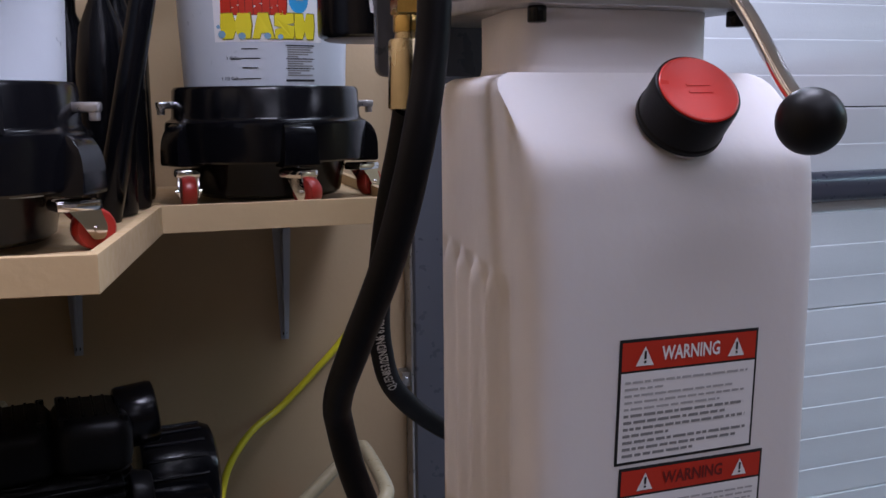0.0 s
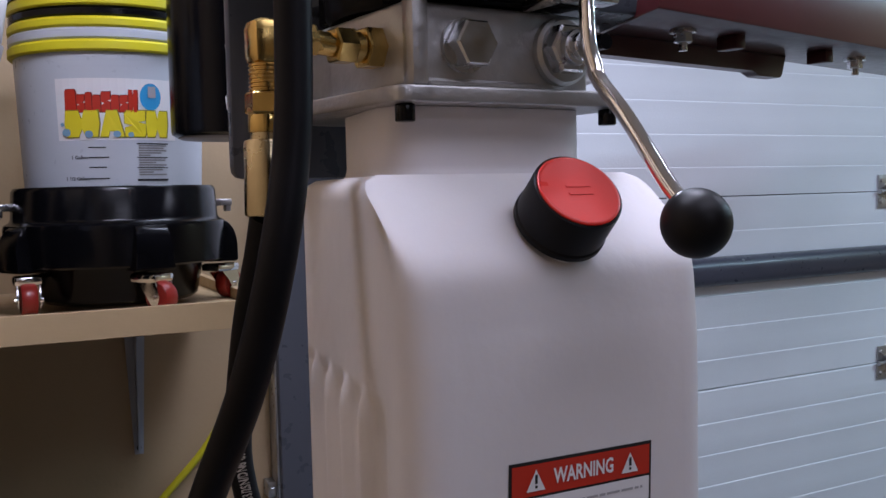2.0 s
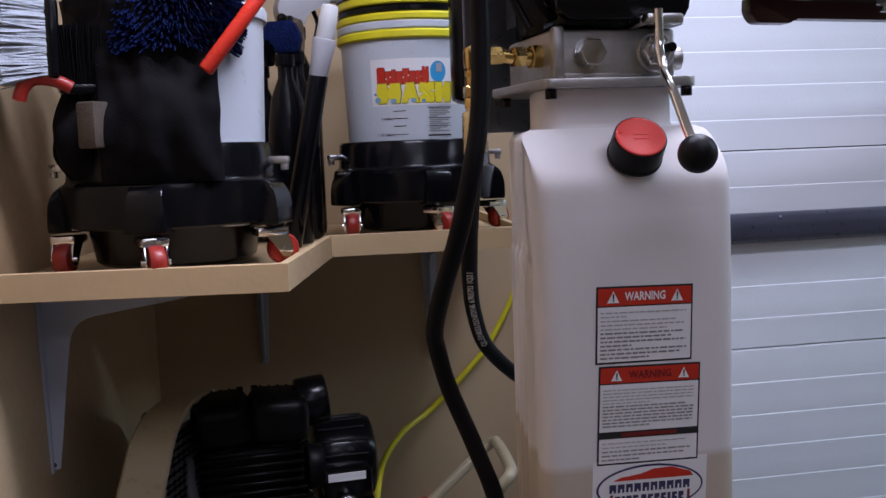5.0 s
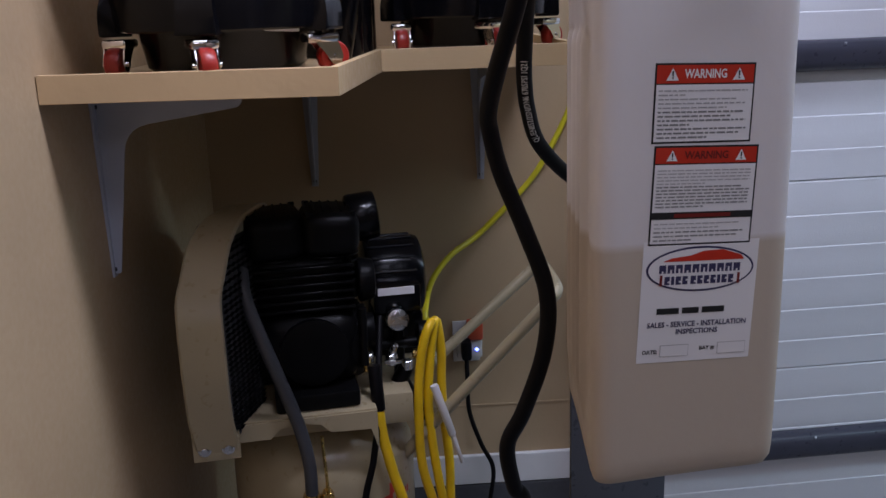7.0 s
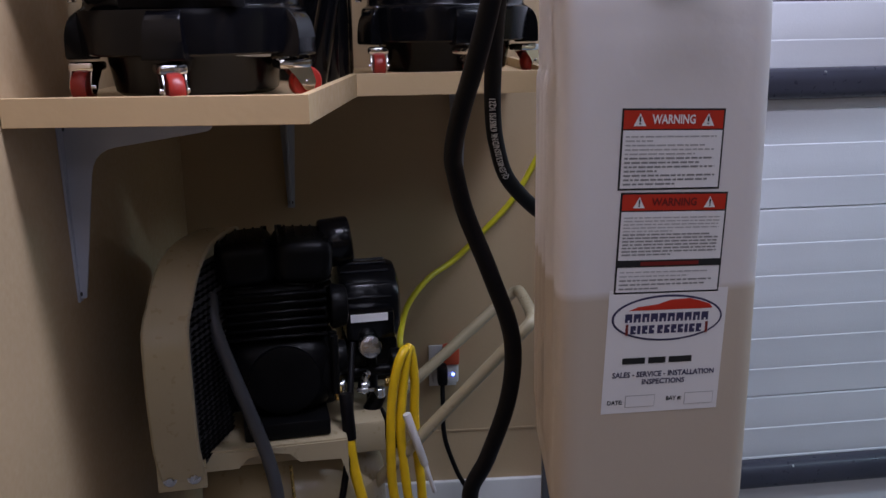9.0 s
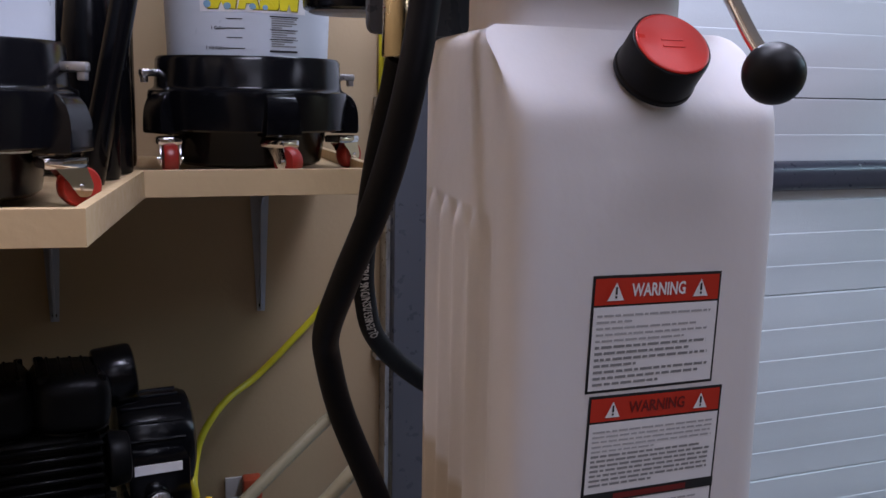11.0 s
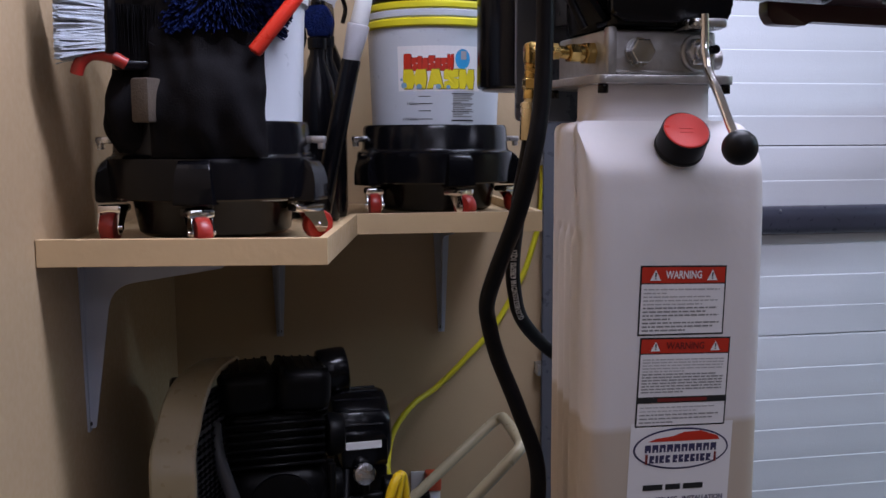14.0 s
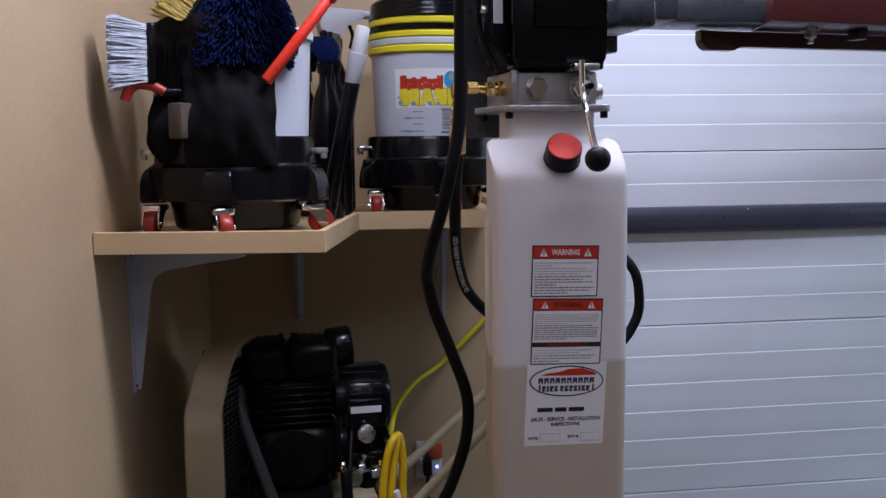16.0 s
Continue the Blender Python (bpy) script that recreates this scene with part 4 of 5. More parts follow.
    prism(bm, rounded([(0.345, 1.735), (0.36, 1.7265), (0.468, 1.7265), (0.474, 1.740), (0.474, 2.0), (0.345, 2.0)], 0.004, 2), lambda a, b, k: Vector((a, 0.436 - 0.014 * k, b)), bevel=0.002)
    rbox(bm, 0.372, 0.452, 0.414, 0.4225, 1.775, 1.97, 0.003)
    part("switch_cover", bm, M_BLACK, motor)
    bm = bmesh.new()
    prism(bm, [(0.330, 1.765), (0.350, 1.742), (0.354, 1.742), (0.354, 1.95), (0.326, 1.95), (0.326, 1.775)], lambda a, b, k: Vector((a, 0.452 + 0.004 * k, b)))
    prism(bm, [(0.318, 1.765), (0.346, 1.728), (0.350, 1.732), (0.322, 1.769), (0.322, 1.95), (0.318, 1.95)], lambda a, b, k: Vector((a, 0.445 + 0.05 * k, b)))
    part("side_bracket", bm, M_CAST, motor)
    for x, z, r in ((0.319, 1.80, 0.006), (0.319, 1.86, 0.006), (0.487, 1.75, 0.005), (0.487, 1.795, 0.005)):
        bm = bmesh.new()
        rod(bm, (x, 0.456, z), (x - 0.008, 0.456, z), r, seg=12, bevel=0.001)
        part("bracket_screw", bm, M_ZINC, motor)
    bm = bmesh.new()
    tube(bm, [(0.312, 0.47, 1.95), (0.311, 0.47, 1.80), (0.313, 0.468, 1.775), (0.322, 0.462, 1.745), (0.331, 0.455, 1.722)], 0.0042, 10)
    part("motor_cable", bm, M_RUBBER, motor)
    bm = bmesh.new()
    sheet(bm, 0.3265, 0.3395, 1.783, 1.83, lambda x, z, lift: Vector((x, 0.4518 - lift, z)), 0.0, 0)
    part("rating_sticker", bm, M_PAPER, motor, "white rating sticker", smooth=False)
    # mount to the column
    bm = bmesh.new()
    prism(bm, rounded([(0.315, 1.634), (0.50, 1.634), (0.50, 2.0), (0.315, 2.0)], 0.008, 3), lambda a, b, k: Vector((a, 0.604 + 0.008 * k, b)), bevel=0.001)
    part("mounting_plate", bm, M_SLATE, u, "slate grey mounting plate")
    bm = bmesh.new()
    rbox(bm, 0.50, 0.515, 0.604, 0.960, 1.70, 1.98, 0.002)
    part("mounting_arm", bm, M_SLATE, u)
    bm = bmesh.new()
    rbox(bm, 0.49, 0.66, 0.960, 0.9678, 1.66, 2.0, 0.002)
    part("column_plate", bm, M_SLATE, u)
    bm = bmesh.new()
    rbox(bm, 0.36, 0.47, 0.555, 0.6045, 1.74, 1.95, 0.002)
    part("motor_saddle", bm, M_SLATE, u)
    # brass pressure fitting and hose end
    bm = bmesh.new()
    hexnut(bm, (0.3475, 0.470, 1.699), (0.336, 0.469, 1.699), 0.0115)
    part("brass_adapter", bm, M_BRASS, u, "brass hex adapter")
    bm = bmesh.new()
    rod(bm, (0.336, 0.469, 1.699), (0.331, 0.469, 1.699), 0.0080, seg=16)
    part("adapter_collar", bm, M_BRASS, u, "brass collar")
    bm = bmesh.new()
    hexnut(bm, (0.331, 0.469, 1.699), (0.319, 0.468, 1.699), 0.0098)
    part("lock_nut", bm, M_BRASS, u, "brass lock nut")
    bm = bmesh.new()
    rod(bm, (0.319, 0.468, 1.699), (0.308, 0.467, 1.7), 0.0062, seg=16)
    part("brass_stem", bm, M_BRASS, u, "brass stem")
    bm = bmesh.new()
    hexnut(bm, (0.308, 0.467, 1.7), (0.2925, 0.465, 1.7), 0.0086)
    part("lock_nut", bm, M_BRASS, u, "brass lock nut")
    bm = bmesh.new()
    rbox(bm, 0.2725, 0.2925, 0.4555, 0.4745, 1.686, 1.7085, 0.005, 2)
    elbow = part("brass_elbow", bm, M_BRASS, u, "brass elbow fitting")
    bm = bmesh.new()
    prof = [(0.002, -0.002), (0.0078, -0.001)]
    for k in range(7):
        z = 0.0008 + 0.002 * k
        prof += [(0.0078, z), (0.0087, z + 0.0004), (0.0087, z + 0.0010), (0.0078, z + 0.0014)]
    lathe(bm, prof + [(0.0078, 0.0145), (0.002, 0.0145)], Matrix.Translation((0.2814, 0.465, 1.6725)), 18)
    part("thread", bm, M_BRASS, elbow, "brass thread")
    bm = bmesh.new()
    hexnut(bm, (0.2812, 0.465, 1.673), (0.2808, 0.465, 1.6625), 0.0106)
    part("swivel_nut", bm, M_BRASS, u, "brass swivel nut")
    bm = bmesh.new()
    rod(bm, (0.2808, 0.465, 1.6625), (0.2806, 0.465, 1.6535), 0.0090, seg=18, bevel=0.001)
    part("nut_collar", bm, M_BRASS, u, "brass collar")
    return u, tank


unit, tank = power_unit()


def print_place(cx, cz, tilt, y=0.3700):
    """place(x, z, lift) on the reservoir's front for a label about cx, cz turned by a small tilt."""
    c, s = math.cos(radians(tilt)), math.sin(radians(tilt))
    return lambda x, z, lift: Vector((cx + c * x - s * z, y - lift, cz + s * x + c * z))


def warn_triangle(bm, put, x, z, h):
    for k, idx, lift in ((1.0, 2, 0.0011),):
        bm.faces.new([bm.verts.new(put(x + u * h * k, z + v * h * k, lift)) for u, v in ((-0.55, -0.5), (0.55, -0.5), (0, 0.5))]).material_index = idx
    sheet(bm, x - 0.07 * h, x + 0.07 * h, z - 0.16 * h, z + 0.26 * h, put, 0.0014, 0)
    sheet(bm, x - 0.07 * h, x + 0.07 * h, z - 0.36 * h, z - 0.24 * h, put, 0.0014, 0)


def text_bars(bm, put, x0, x1, z, lines, pitch, thick, idx, rnd):
    """Fine print too small to read, word by word."""
    for frac, bold in lines:
        x = x0
        while x < x0 + (x1 - x0) * frac:
            w = min(rnd.uniform(0.0025, 0.0085), x0 + (x1 - x0) * frac - x)
            t = thick * (0.78 if bold else 0.62)
            sheet(bm, x, x + w, z - t / 2, z + t / 2, put, 0.0009, 6 if bold else idx)
            x += w + rnd.uniform(0.0009, 0.0014)
        z -= pitch


LABEL_MATS = [M_INK, M_REDINK, M_PAPER, M_GREYINK, M_DKRED, M_NAVY, M_MIDINK]


def warning_label(cx, cz, w, h, head, tilt, word_m, rows, strip, seed):
    rnd = random.Random(seed)
    put = print_place(cx, cz, tilt)
    bm = bmesh.new()
    X, Z, b = w / 2, h / 2, 0.0016
    sheet(bm, -X, X, -Z, Z, put, 0.0003, 0)
    sheet(bm, -X + b, X - b, Z - head, Z - b, put, 0.0006, 1)
    sheet(bm, -X + b, X - b, -Z + b, Z - head - b * 0.7, put, 0.0006, 2)
    zc = Z - (head + b) / 2
    for s in (-1, 1):
        warn_triangle(bm, put, s * w * 0.33, zc, head * 0.62)
    add_letters(bm, "WARNING", head * 0.62, lambda x, z: put(x, zc + z, 0.0010), w * 0.42, word_m)
    top = Z - head - b * 0.7 - 0.005
    if strip:
        zs = -Z + h * 0.30
        text_bars(bm, put, -X + 0.004, X - 0.004, top, rows, (top - zs - 0.008) / (len(rows) - 1), 0.0017, 3, rnd)
        sheet(bm, -X + b * 0.2, X - b * 0.2, zs - 0.0026, zs + 0.0034, put, 0.0010, 0)
        sheet(bm, -X * 0.55, X * 0.55, zs - 0.0014, zs + 0.0020, put, 0.0013, 4)
        text_bars(bm, put, -X + 0.004, X - 0.004, zs - 0.007, [(0.9, 0), (0.7, 0), (0.95, 1), (0.88, 1), (0.4, 1)], 0.0036, 0.0017, 3, rnd)
    else:
        text_bars(bm, put, -X + 0.004, X - 0.004, top, rows, (top + Z - 0.005) / (len(rows) - 1), 0.0019, 3, rnd)
    part("warning_label", bm, LABEL_MATS, tank, "red, white and black warning label", smooth=False)


warning_label(0.3972, 1.4627, 0.0905, 0.0665, 0.0165, -2.0, 2,
              [(0.97, 0), (0.3, 0), (0.85, 0), (0.95, 0), (0.75, 0), (0.95, 1), (0.8, 1), (0.97, 1), (0.35, 1), (0.98, 1), (0.9, 1), (0.55, 1)], False, 21)
warning_label(0.4000, 1.3838, 0.0960, 0.0865, 0.0150, -2.6, 4,
              [(0.98, 0), (0.98, 0), (0.97, 0), (0.98, 0), (0.5, 0), (0.9, 1), (0.98, 1), (0.97, 1), (0.98, 1), (0.98, 1), (0.97, 1), (0.5, 1)], True, 22)


def service_label():
    put = print_place(0.3985, 1.2885, -2.6)
    bm = bmesh.new()
    X, Z = 0.0545, 0.0555
    sheet(bm, -X, X, -Z, Z, put, 0.0003, 2)
    n = 48
    for rx, rz, idx, lift, cz in ((0.0510, 0.0205, 5, 0.0006, 0.030), (0.0490, 0.0187, 2, 0.0009, 0.030)):
        bm.faces.new([bm.verts.new(put(rx * math.cos(t), cz + rz * math.sin(t), lift)) for t in (2 * math.pi * j / n for j in range(n))]).material_index = idx
    # a red sweep over two rows of navy blocks
    sweep = [(-0.036, 0.0375), (-0.028, 0.0405), (-0.010, 0.0425), (0.002, 0.0462), (0.020, 0.0470), (0.030, 0.0440), (0.038, 0.0415), (0.041, 0.0375)]
    bm.faces.new([bm.verts.new(put(x, z, 0.0012)) for x, z in sweep]).material_index = 1
    rnd = random.Random(4)
    x = -0.039
    for k in range(10):
        sheet(bm, x, x + 0.0064, 0.0270, 0.0345, put, 0.0012, 5)
        sheet(bm, x + 0.0024, x + 0.0040, 0.0270, 0.0292 + 0.0010 * (k % 3), put, 0.0015, 2)
        x += 0.0078
    x = -0.0335
    for k in range(11):
        w = 0.003 if k in (1, 8) else 0.0050
        sheet(bm, x, x + w, 0.0165, 0.0240, put, 0.0012, 5)
        if w > 0.004:
            sheet(bm, x + 0.0030, x + 0.0050, 0.0184 + 0.0016 * (k % 2), 0.0200 + 0.0016 * (k % 2), put, 0.0015, 2)
        x += w + (0.0028 if k == 3 else 0.0013)
    sheet(bm, -0.038, -0.0355, 0.0155, 0.0255, put, 0.0012, 4)
    sheet(bm, 0.0355, 0.038, 0.0155, 0.0255, put, 0.0012, 4)
    # three plain dark bars
    x = -0.0385
    for w in (0.021, 0.016, 0.0215):
        sheet(bm, x, x + w, -0.0105, -0.0050, put, 0.0008, 0)
        x += w + 0.003
    add_letters(bm, "SALES - SERVICE - INSTALLATION", 0.0068, lambda a, b: put(a + 0.001, -0.0205 + b, 0.0008), 0.095, 5)
    add_letters(bm, "INSPECTIONS", 0.0066, lambda a, b: put(a + 0.001, -0.0275 + b, 0.0008), 0.040, 5)
    add_letters(bm, "DATE:", 0.0052, lambda a, b: put(-0.0425 + a, -0.0455 + b, 0.0008), None, 0)
    add_letters(bm, "BAY #:", 0.0052, lambda a, b: put(0.0125 + a, -0.0440 + b, 0.0008), None, 0)
    for x0 in (-0.0330, 0.0225):
        sheet(bm, x0, x0 + 0.0275, -0.0505, -0.0395, put, 0.0006, 3)
        sheet(bm, x0 + 0.0005, x0 + 0.027, -0.0500, -0.0400, put, 0.0009, 2)
    part("service_label", bm, LABEL_MATS, tank, "white paper service label with a red and navy emblem", smooth=False)


service_label()


# ---------------------------------------------------------------- hoses of the lift
def hose_print(bm, pts, r, text, size, s0, facing):
    """Letters laid along a hose from arc length s0, on the side that faces a point."""
    line = spline(pts, 0.004)
    acc = [0.0]
    for a, b in zip(line, line[1:]):
        acc.append(acc[-1] + (b - a).length)
    vs, fs = lettering(text, size)
    low = min(v.x for v in vs)
    made = []
    for v in vs:
        s = s0 + (v.x - low)
        k = max(1, min(len(acc) - 1, next((i for i, q in enumerate(acc) if q > s), len(acc) - 1)))
        t = (line[k] - line[k - 1]).normalized()
        q = line[k - 1] + t * (s - acc[k - 1])
        out = (Vector(facing) - q)
        out = (out - t * out.dot(t)).normalized()
        w = t.cross(out)
        ang = -v.y / r
        made.append(bm.verts.new(q + (r + 0.0007) * (math.cos(ang) * out + math.sin(ang) * w)))
    for f in fs:
        try:
            bm.faces.new([made[k] for k in f])
        except ValueError:
            pass


HOSE_A = [(0.285, 0.425, 2.30), (0.274, 0.412, 1.95), (0.271, 0.408, 1.76), (0.270, 0.406, 1.70), (0.2655, 0.401, 1.645), (0.2545, 0.397, 1.593), (0.2445, 0.408, 1.542), (0.2375, 0.440, 1.492), (0.2385, 0.476, 1.453), (0.244, 0.490, 1.430),
          (0.254, 0.491, 1.392), (0.275, 0.483, 1.335), (0.293, 0.474, 1.275), (0.290, 0.474, 1.215), (0.270, 0.480, 1.150), (0.254, 0.485, 1.112), (0.262, 0.490, 1.062), (0.280, 0.50, 1.01), (0.31, 0.54, 0.70), (0.38, 0.70, 0.25), (0.44, 0.82, 0.010)]
HOSE_B = [(0.2795, 0.4645, 1.614), (0.2825, 0.483, 1.592), (0.290, 0.520, 1.560), (0.299, 0.560, 1.518), (0.309, 0.597, 1.475), (0.322, 0.628, 1.435), (0.346, 0.662, 1.390), (0.40, 0.700, 1.340), (0.47, 0.725, 1.297), (0.56, 0.74, 1.258),
          (0.63, 0.747, 1.268), (0.668, 0.75, 1.31), (0.676, 0.75, 1.355), (0.662, 0.755, 1.41), (0.61, 0.80, 1.46), (0.575, 0.90, 1.48), (0.57, 0.966, 1.48)]


def hydraulic_hoses():
    h = thing("hydraulic_hose", HOSE_A[-1], "thick black rubber hydraulic hose hanging beside the reservoir", "hose", "lift hoses")
    bm = bmesh.new()
    tube(bm, HOSE_A, 0.0083, 18, 0.006, wobble=0.015)
    part("rubber_tube", bm, M_RUBBER, h)
    h = thing("hydraulic_hose", HOSE_B[0], "black rubber hydraulic hose with white print looping behind the reservoir", "hose", "lift hoses")
    bm = bmesh.new()
    rod(bm, (0.2806, 0.465, 1.654), (0.2805, 0.465, 1.6495), 0.0080, seg=20)
    rod(bm, (0.2805, 0.465, 1.650), (0.2795, 0.4645, 1.6125), 0.0112, seg=24, bevel=0.0015)
    part("hose_ferrule", bm, M_YZINC, h, "yellow zinc crimped ferrule")
    bm = bmesh.new()
    tube(bm, HOSE_B, 0.0086, 18, 0.006, wobble=0.01)
    t = part("rubber_tube", bm, M_RUBBER, h)
    bm = bmesh.new()
    hose_print(bm, HOSE_B[::-1], 0.0086, "QL/EN853/2SN/DN6 6785PSI 1Q21", 0.0086, 0.780, (0.1, -0.2, 1.5))
    part("hose_print", bm, M_TEXTW, t, "white stencilled hose print", smooth=False)


hydraulic_hoses()


def canister():
    c = thing("storage_canister", (0.582, 1.352, 1.706), "black metal canister fixed to the back of the lift post", "canister")
    T = Matrix.Translation((0.582, 1.352, 0))
    bm = bmesh.new()
    lathe(bm, [(0.04, 1.7085), (0.066, 1.7085), (0.0735, 1.7125), (0.0745, 1.718), (0.0745, 2.06), (0.07, 2.065), (0.04, 2.065)], T, 48)
    body = part("body", bm, M_BLACK, c)
    bm = bmesh.new()
    lathe(bm, [(0.02, 1.706), (0.060, 1.7055), (0.0655, 1.7075), (0.066, 1.7095), (0.05, 1.7095)], T, 40)
    part("base_ring", bm, M_GREYPL, c, "grey base ring")
    # emblem: a ragged white crest with a red and black middle
    put = on_round(0.582, 1.352, 0.0745)
    bm = bmesh.new()
    crest = [(-0.014, 1.742), (0.004, 1.738), (0.020, 1.744), (0.022, 1.762), (0.016, 1.768), (0.020, 1.782), (0.018, 1.806), (0.010, 1.812), (0.012, 1.830), (0.000, 1.836), (-0.014, 1.830), (-0.012, 1.812), (-0.007, 1.802), (-0.010, 1.784), (-0.004, 1.768), (-0.016, 1.760)]
    for size, idx in ((1.0, 0), (0.78, 2), (0.52, 1)):
        bm.faces.new([bm.verts.new(put((0.003 + (u - 0.003) * size) / 0.0745 - 0.1, 1.787 + (z - 1.787) * size, 0.0006 + 0.0008 * (1 - size))) for u, z in crest]).material_index = idx
    part("emblem", bm, [M_TEXTW, M_DKRED, M_INK], body, "white and red emblem", smooth=False)
    bm = bmesh.new()
    rbox(bm, 0.616, 0.655, 1.268, 1.290, 1.80, 1.95, 0.003)
    part("holder", bm, M_BLACK, c)


canister()


# ---------------------------------------------------------------- air compressor below the shelf
CX, CY = 0.125, 1.50


def compressor():
    c = thing("air_compressor", (CX, CY, 0.0), "beige upright air compressor with black pump and motor, under the shelf", "air compressor")
    T = Matrix.Translation((CX, CY, 0))
    bm = bmesh.new()
    lathe(bm, [(0.03, 0.10), (0.10, 0.115), (0.165, 0.15), (0.188, 0.20), (0.190, 0.23), (0.190, 0.62), (0.186, 0.655), (0.165, 0.70), (0.10, 0.735), (0.03, 0.745)], T, 56)
    tnk = part("air_tank", bm, M_BEIGE, c, "beige steel air tank")
    put = on_round(CX, CY, 0.190)
    bm = bmesh.new()
    for a0, a1, z0, z1, i in ((0.48, 0.72, 0.545, 0.585, 0), (0.66, 0.80, 0.525, 0.610, 0), (0.70, 0.75, 0.555, 0.585, 1), (0.52, 0.60, 0.555, 0.572, 1)):
        sheet(bm, a0, a1, z0, z1, put, 0.0006 + 0.0006 * i, i, 5)
    for k in range(4):
        sheet(bm, 0.83 + 0.05 * k, 0.865 + 0.05 * k, 0.562, 0.578, put, 0.0008, 0, 1)
    sheet(bm, 0.74, 0.98, 0.50, 0.66, put, 0.0004, 1, 5)
    part("emblem", bm, [M_REDINK, M_BEIGE], tnk, "red printed patch", smooth=False)
    for a in (45, 135, 225, 315):
        R = T @ pose(0, 0, 0, 0, 0, a)
        bm = bmesh.new()
        rbox(bm, 0.135, 0.20, -0.025, 0.025, 0.0, 0.012, 0.002, m=R)
        rbox(bm, 0.150, 0.160, -0.025, 0.025, 0.012, 0.20, 0.002, m=R)
        part("foot", bm, M_BEIGE, c)
    # platform with turned-down front and a cut-out
    bm = bmesh.new()
    rbox(bm, -0.045, 0.218, 1.290, 1.70, 0.800, 0.805, 0.0015)
    rbox(bm, 0.219, 0.385, 1.53, 1.70, 0.800, 0.805, 0.0015)
    lip = [(-0.045, 0.8015), (0.218, 0.8015), (0.218, 0.720), (0.205, 0.765), (0.128, 0.768), (0.110, 0.786), (0.072, 0.792), (0.034, 0.786), (0.016, 0.768), (-0.045, 0.768)]
    prism(bm, lip, lambda a, b, k: Vector((a, 1.286 + 0.004 * k, b)))
    rbox(bm, 0.0, 0.30, 1.36, 1.64, 0.735, 0.7995, 0.004)
    part("platform", bm, M_BEIGE, c, "beige pump platform")
    # belt guard: a rounded hoop with a louvred inner side
    hoop = [(1.262, 0.765), (1.235, 0.86), (1.215, 0.96), (1.222, 1.04), (1.262, 1.095), (1.300, 1.143), (1.355, 1.172), (1.43, 1.178), (1.52, 1.168), (1.62, 1.13), (1.69, 1.06), (1.72, 1.0), (1.72, 0.82), (1.70, 0.765)]
    line = spline([(0, y, z) for y, z in hoop], 0.02)
    bm = bmesh.new()
    cols = []
    for q in line:
        d = Vector((0, q.y - 1.47, q.z - 0.98)).normalized() * 0.004
        yaw = 0.40 * max(0, min(q.y, 1.5) - 1.24)
        xl = -0.127 + yaw
        cols.append([bm.verts.new(Vector((x, q.y, q.z)) + d * k) for x, k in ((xl, -1.5), (xl, 0), (xl + 0.004, 1), (-0.052 + 0.9 * yaw, 1), (-0.048 + 0.9 * yaw, 0), (-0.048 + 0.9 * yaw, -1.5))])
    for a, b in zip(cols, cols[1:]):
        for k in range(6):
            bm.faces.new((a[k], a[(k + 1) % 6], b[(k + 1) % 6], b[k]))
    bm.faces.new(cols[0])
    bm.faces.new(cols[-1])
    rbox(bm, -0.1255, -0.1235, 1.27, 1.70, 0.76, 0.80, 0)
    rbox(bm, -0.125, -0.040, 1.2575, 1.262, 0.752, 0.812, 0.0015)
    guard = part("belt_guard", bm, M_BEIGE, c, "beige belt guard")
    bm = bmesh.new()
    bm.faces.new([bm.verts.new((-0.088 + 0.38 * max(0, min(q.y, 1.5) - 1.24), 1.47 + (q.y - 1.47) * 0.985, q.z - 0.004)) for q in line])
    part("guard_back", bm, M_BEIGE, guard, smooth=False)
    front = lambda z: min((abs(q.z - z), q.y) for q in line[: len(line) // 2 + 2])[1]
    zs = [0.79 + 0.355 * k / 40 for k in range(41)]
    bm = bmesh.new()
    left = [bm.verts.new((-0.048, front(z) + 0.004, z)) for z in zs]
    right = [bm.verts.new((0.010, front(z) + 0.135, z)) for z in zs]
    for k in range(40):
        bm.faces.new((left[k], right[k], right[k + 1], left[k + 1]))
    part("guard_screen", bm, M_STEM, guard, "dark louvred screen")
    bm = bmesh.new()
    for k in range(33):
        z = 0.795 + 0.0105 * k
        y = front(z)
        for col in range(7):
            a, b = (col + 0.12) / 7, (col + 0.84) / 7
            p = lambda s, dz, out: Vector((-0.048 + 0.058 * s + 0.9 * out, y + 0.004 + 0.131 * s - 0.4 * out, z + dz))
            bm.faces.new([bm.verts.new(q) for q in (p(a, 0, 0.0005), p(b, 0.004, 0.0005), p(b, 0.0085, 0.006), p(a, 0.0045, 0.006))])
            bm.faces.new([bm.verts.new(q) for q in (p(a, 0.0045, 0.006), p(b, 0.0085, 0.006), p(b, 0.0095, 0.0005), p(a, 0.0055, 0.0005))])
    tagged(part("guard_louvre", bm, M_CAST, guard, smooth=False), kind="stuff")
    for x in (-0.104, -0.062):
        bm = bmesh.new()
        rod(bm, (x, 1.2575, 0.775), (x, 1.255, 0.775), 0.012, seg=20)
        hexnut(bm, (x, 1.255, 0.775), (x, 1.248, 0.775), 0.0085)
        part("guard_bolt", bm, M_ZINC, guard, "zinc bolt and washer")
    # pump: crankcase, finned cylinders, heads, filter
    bm = bmesh.new()
    rbox(bm, 0.005, 0.205, 1.340, 1.515, 0.835, 0.985, 0.045, 4)
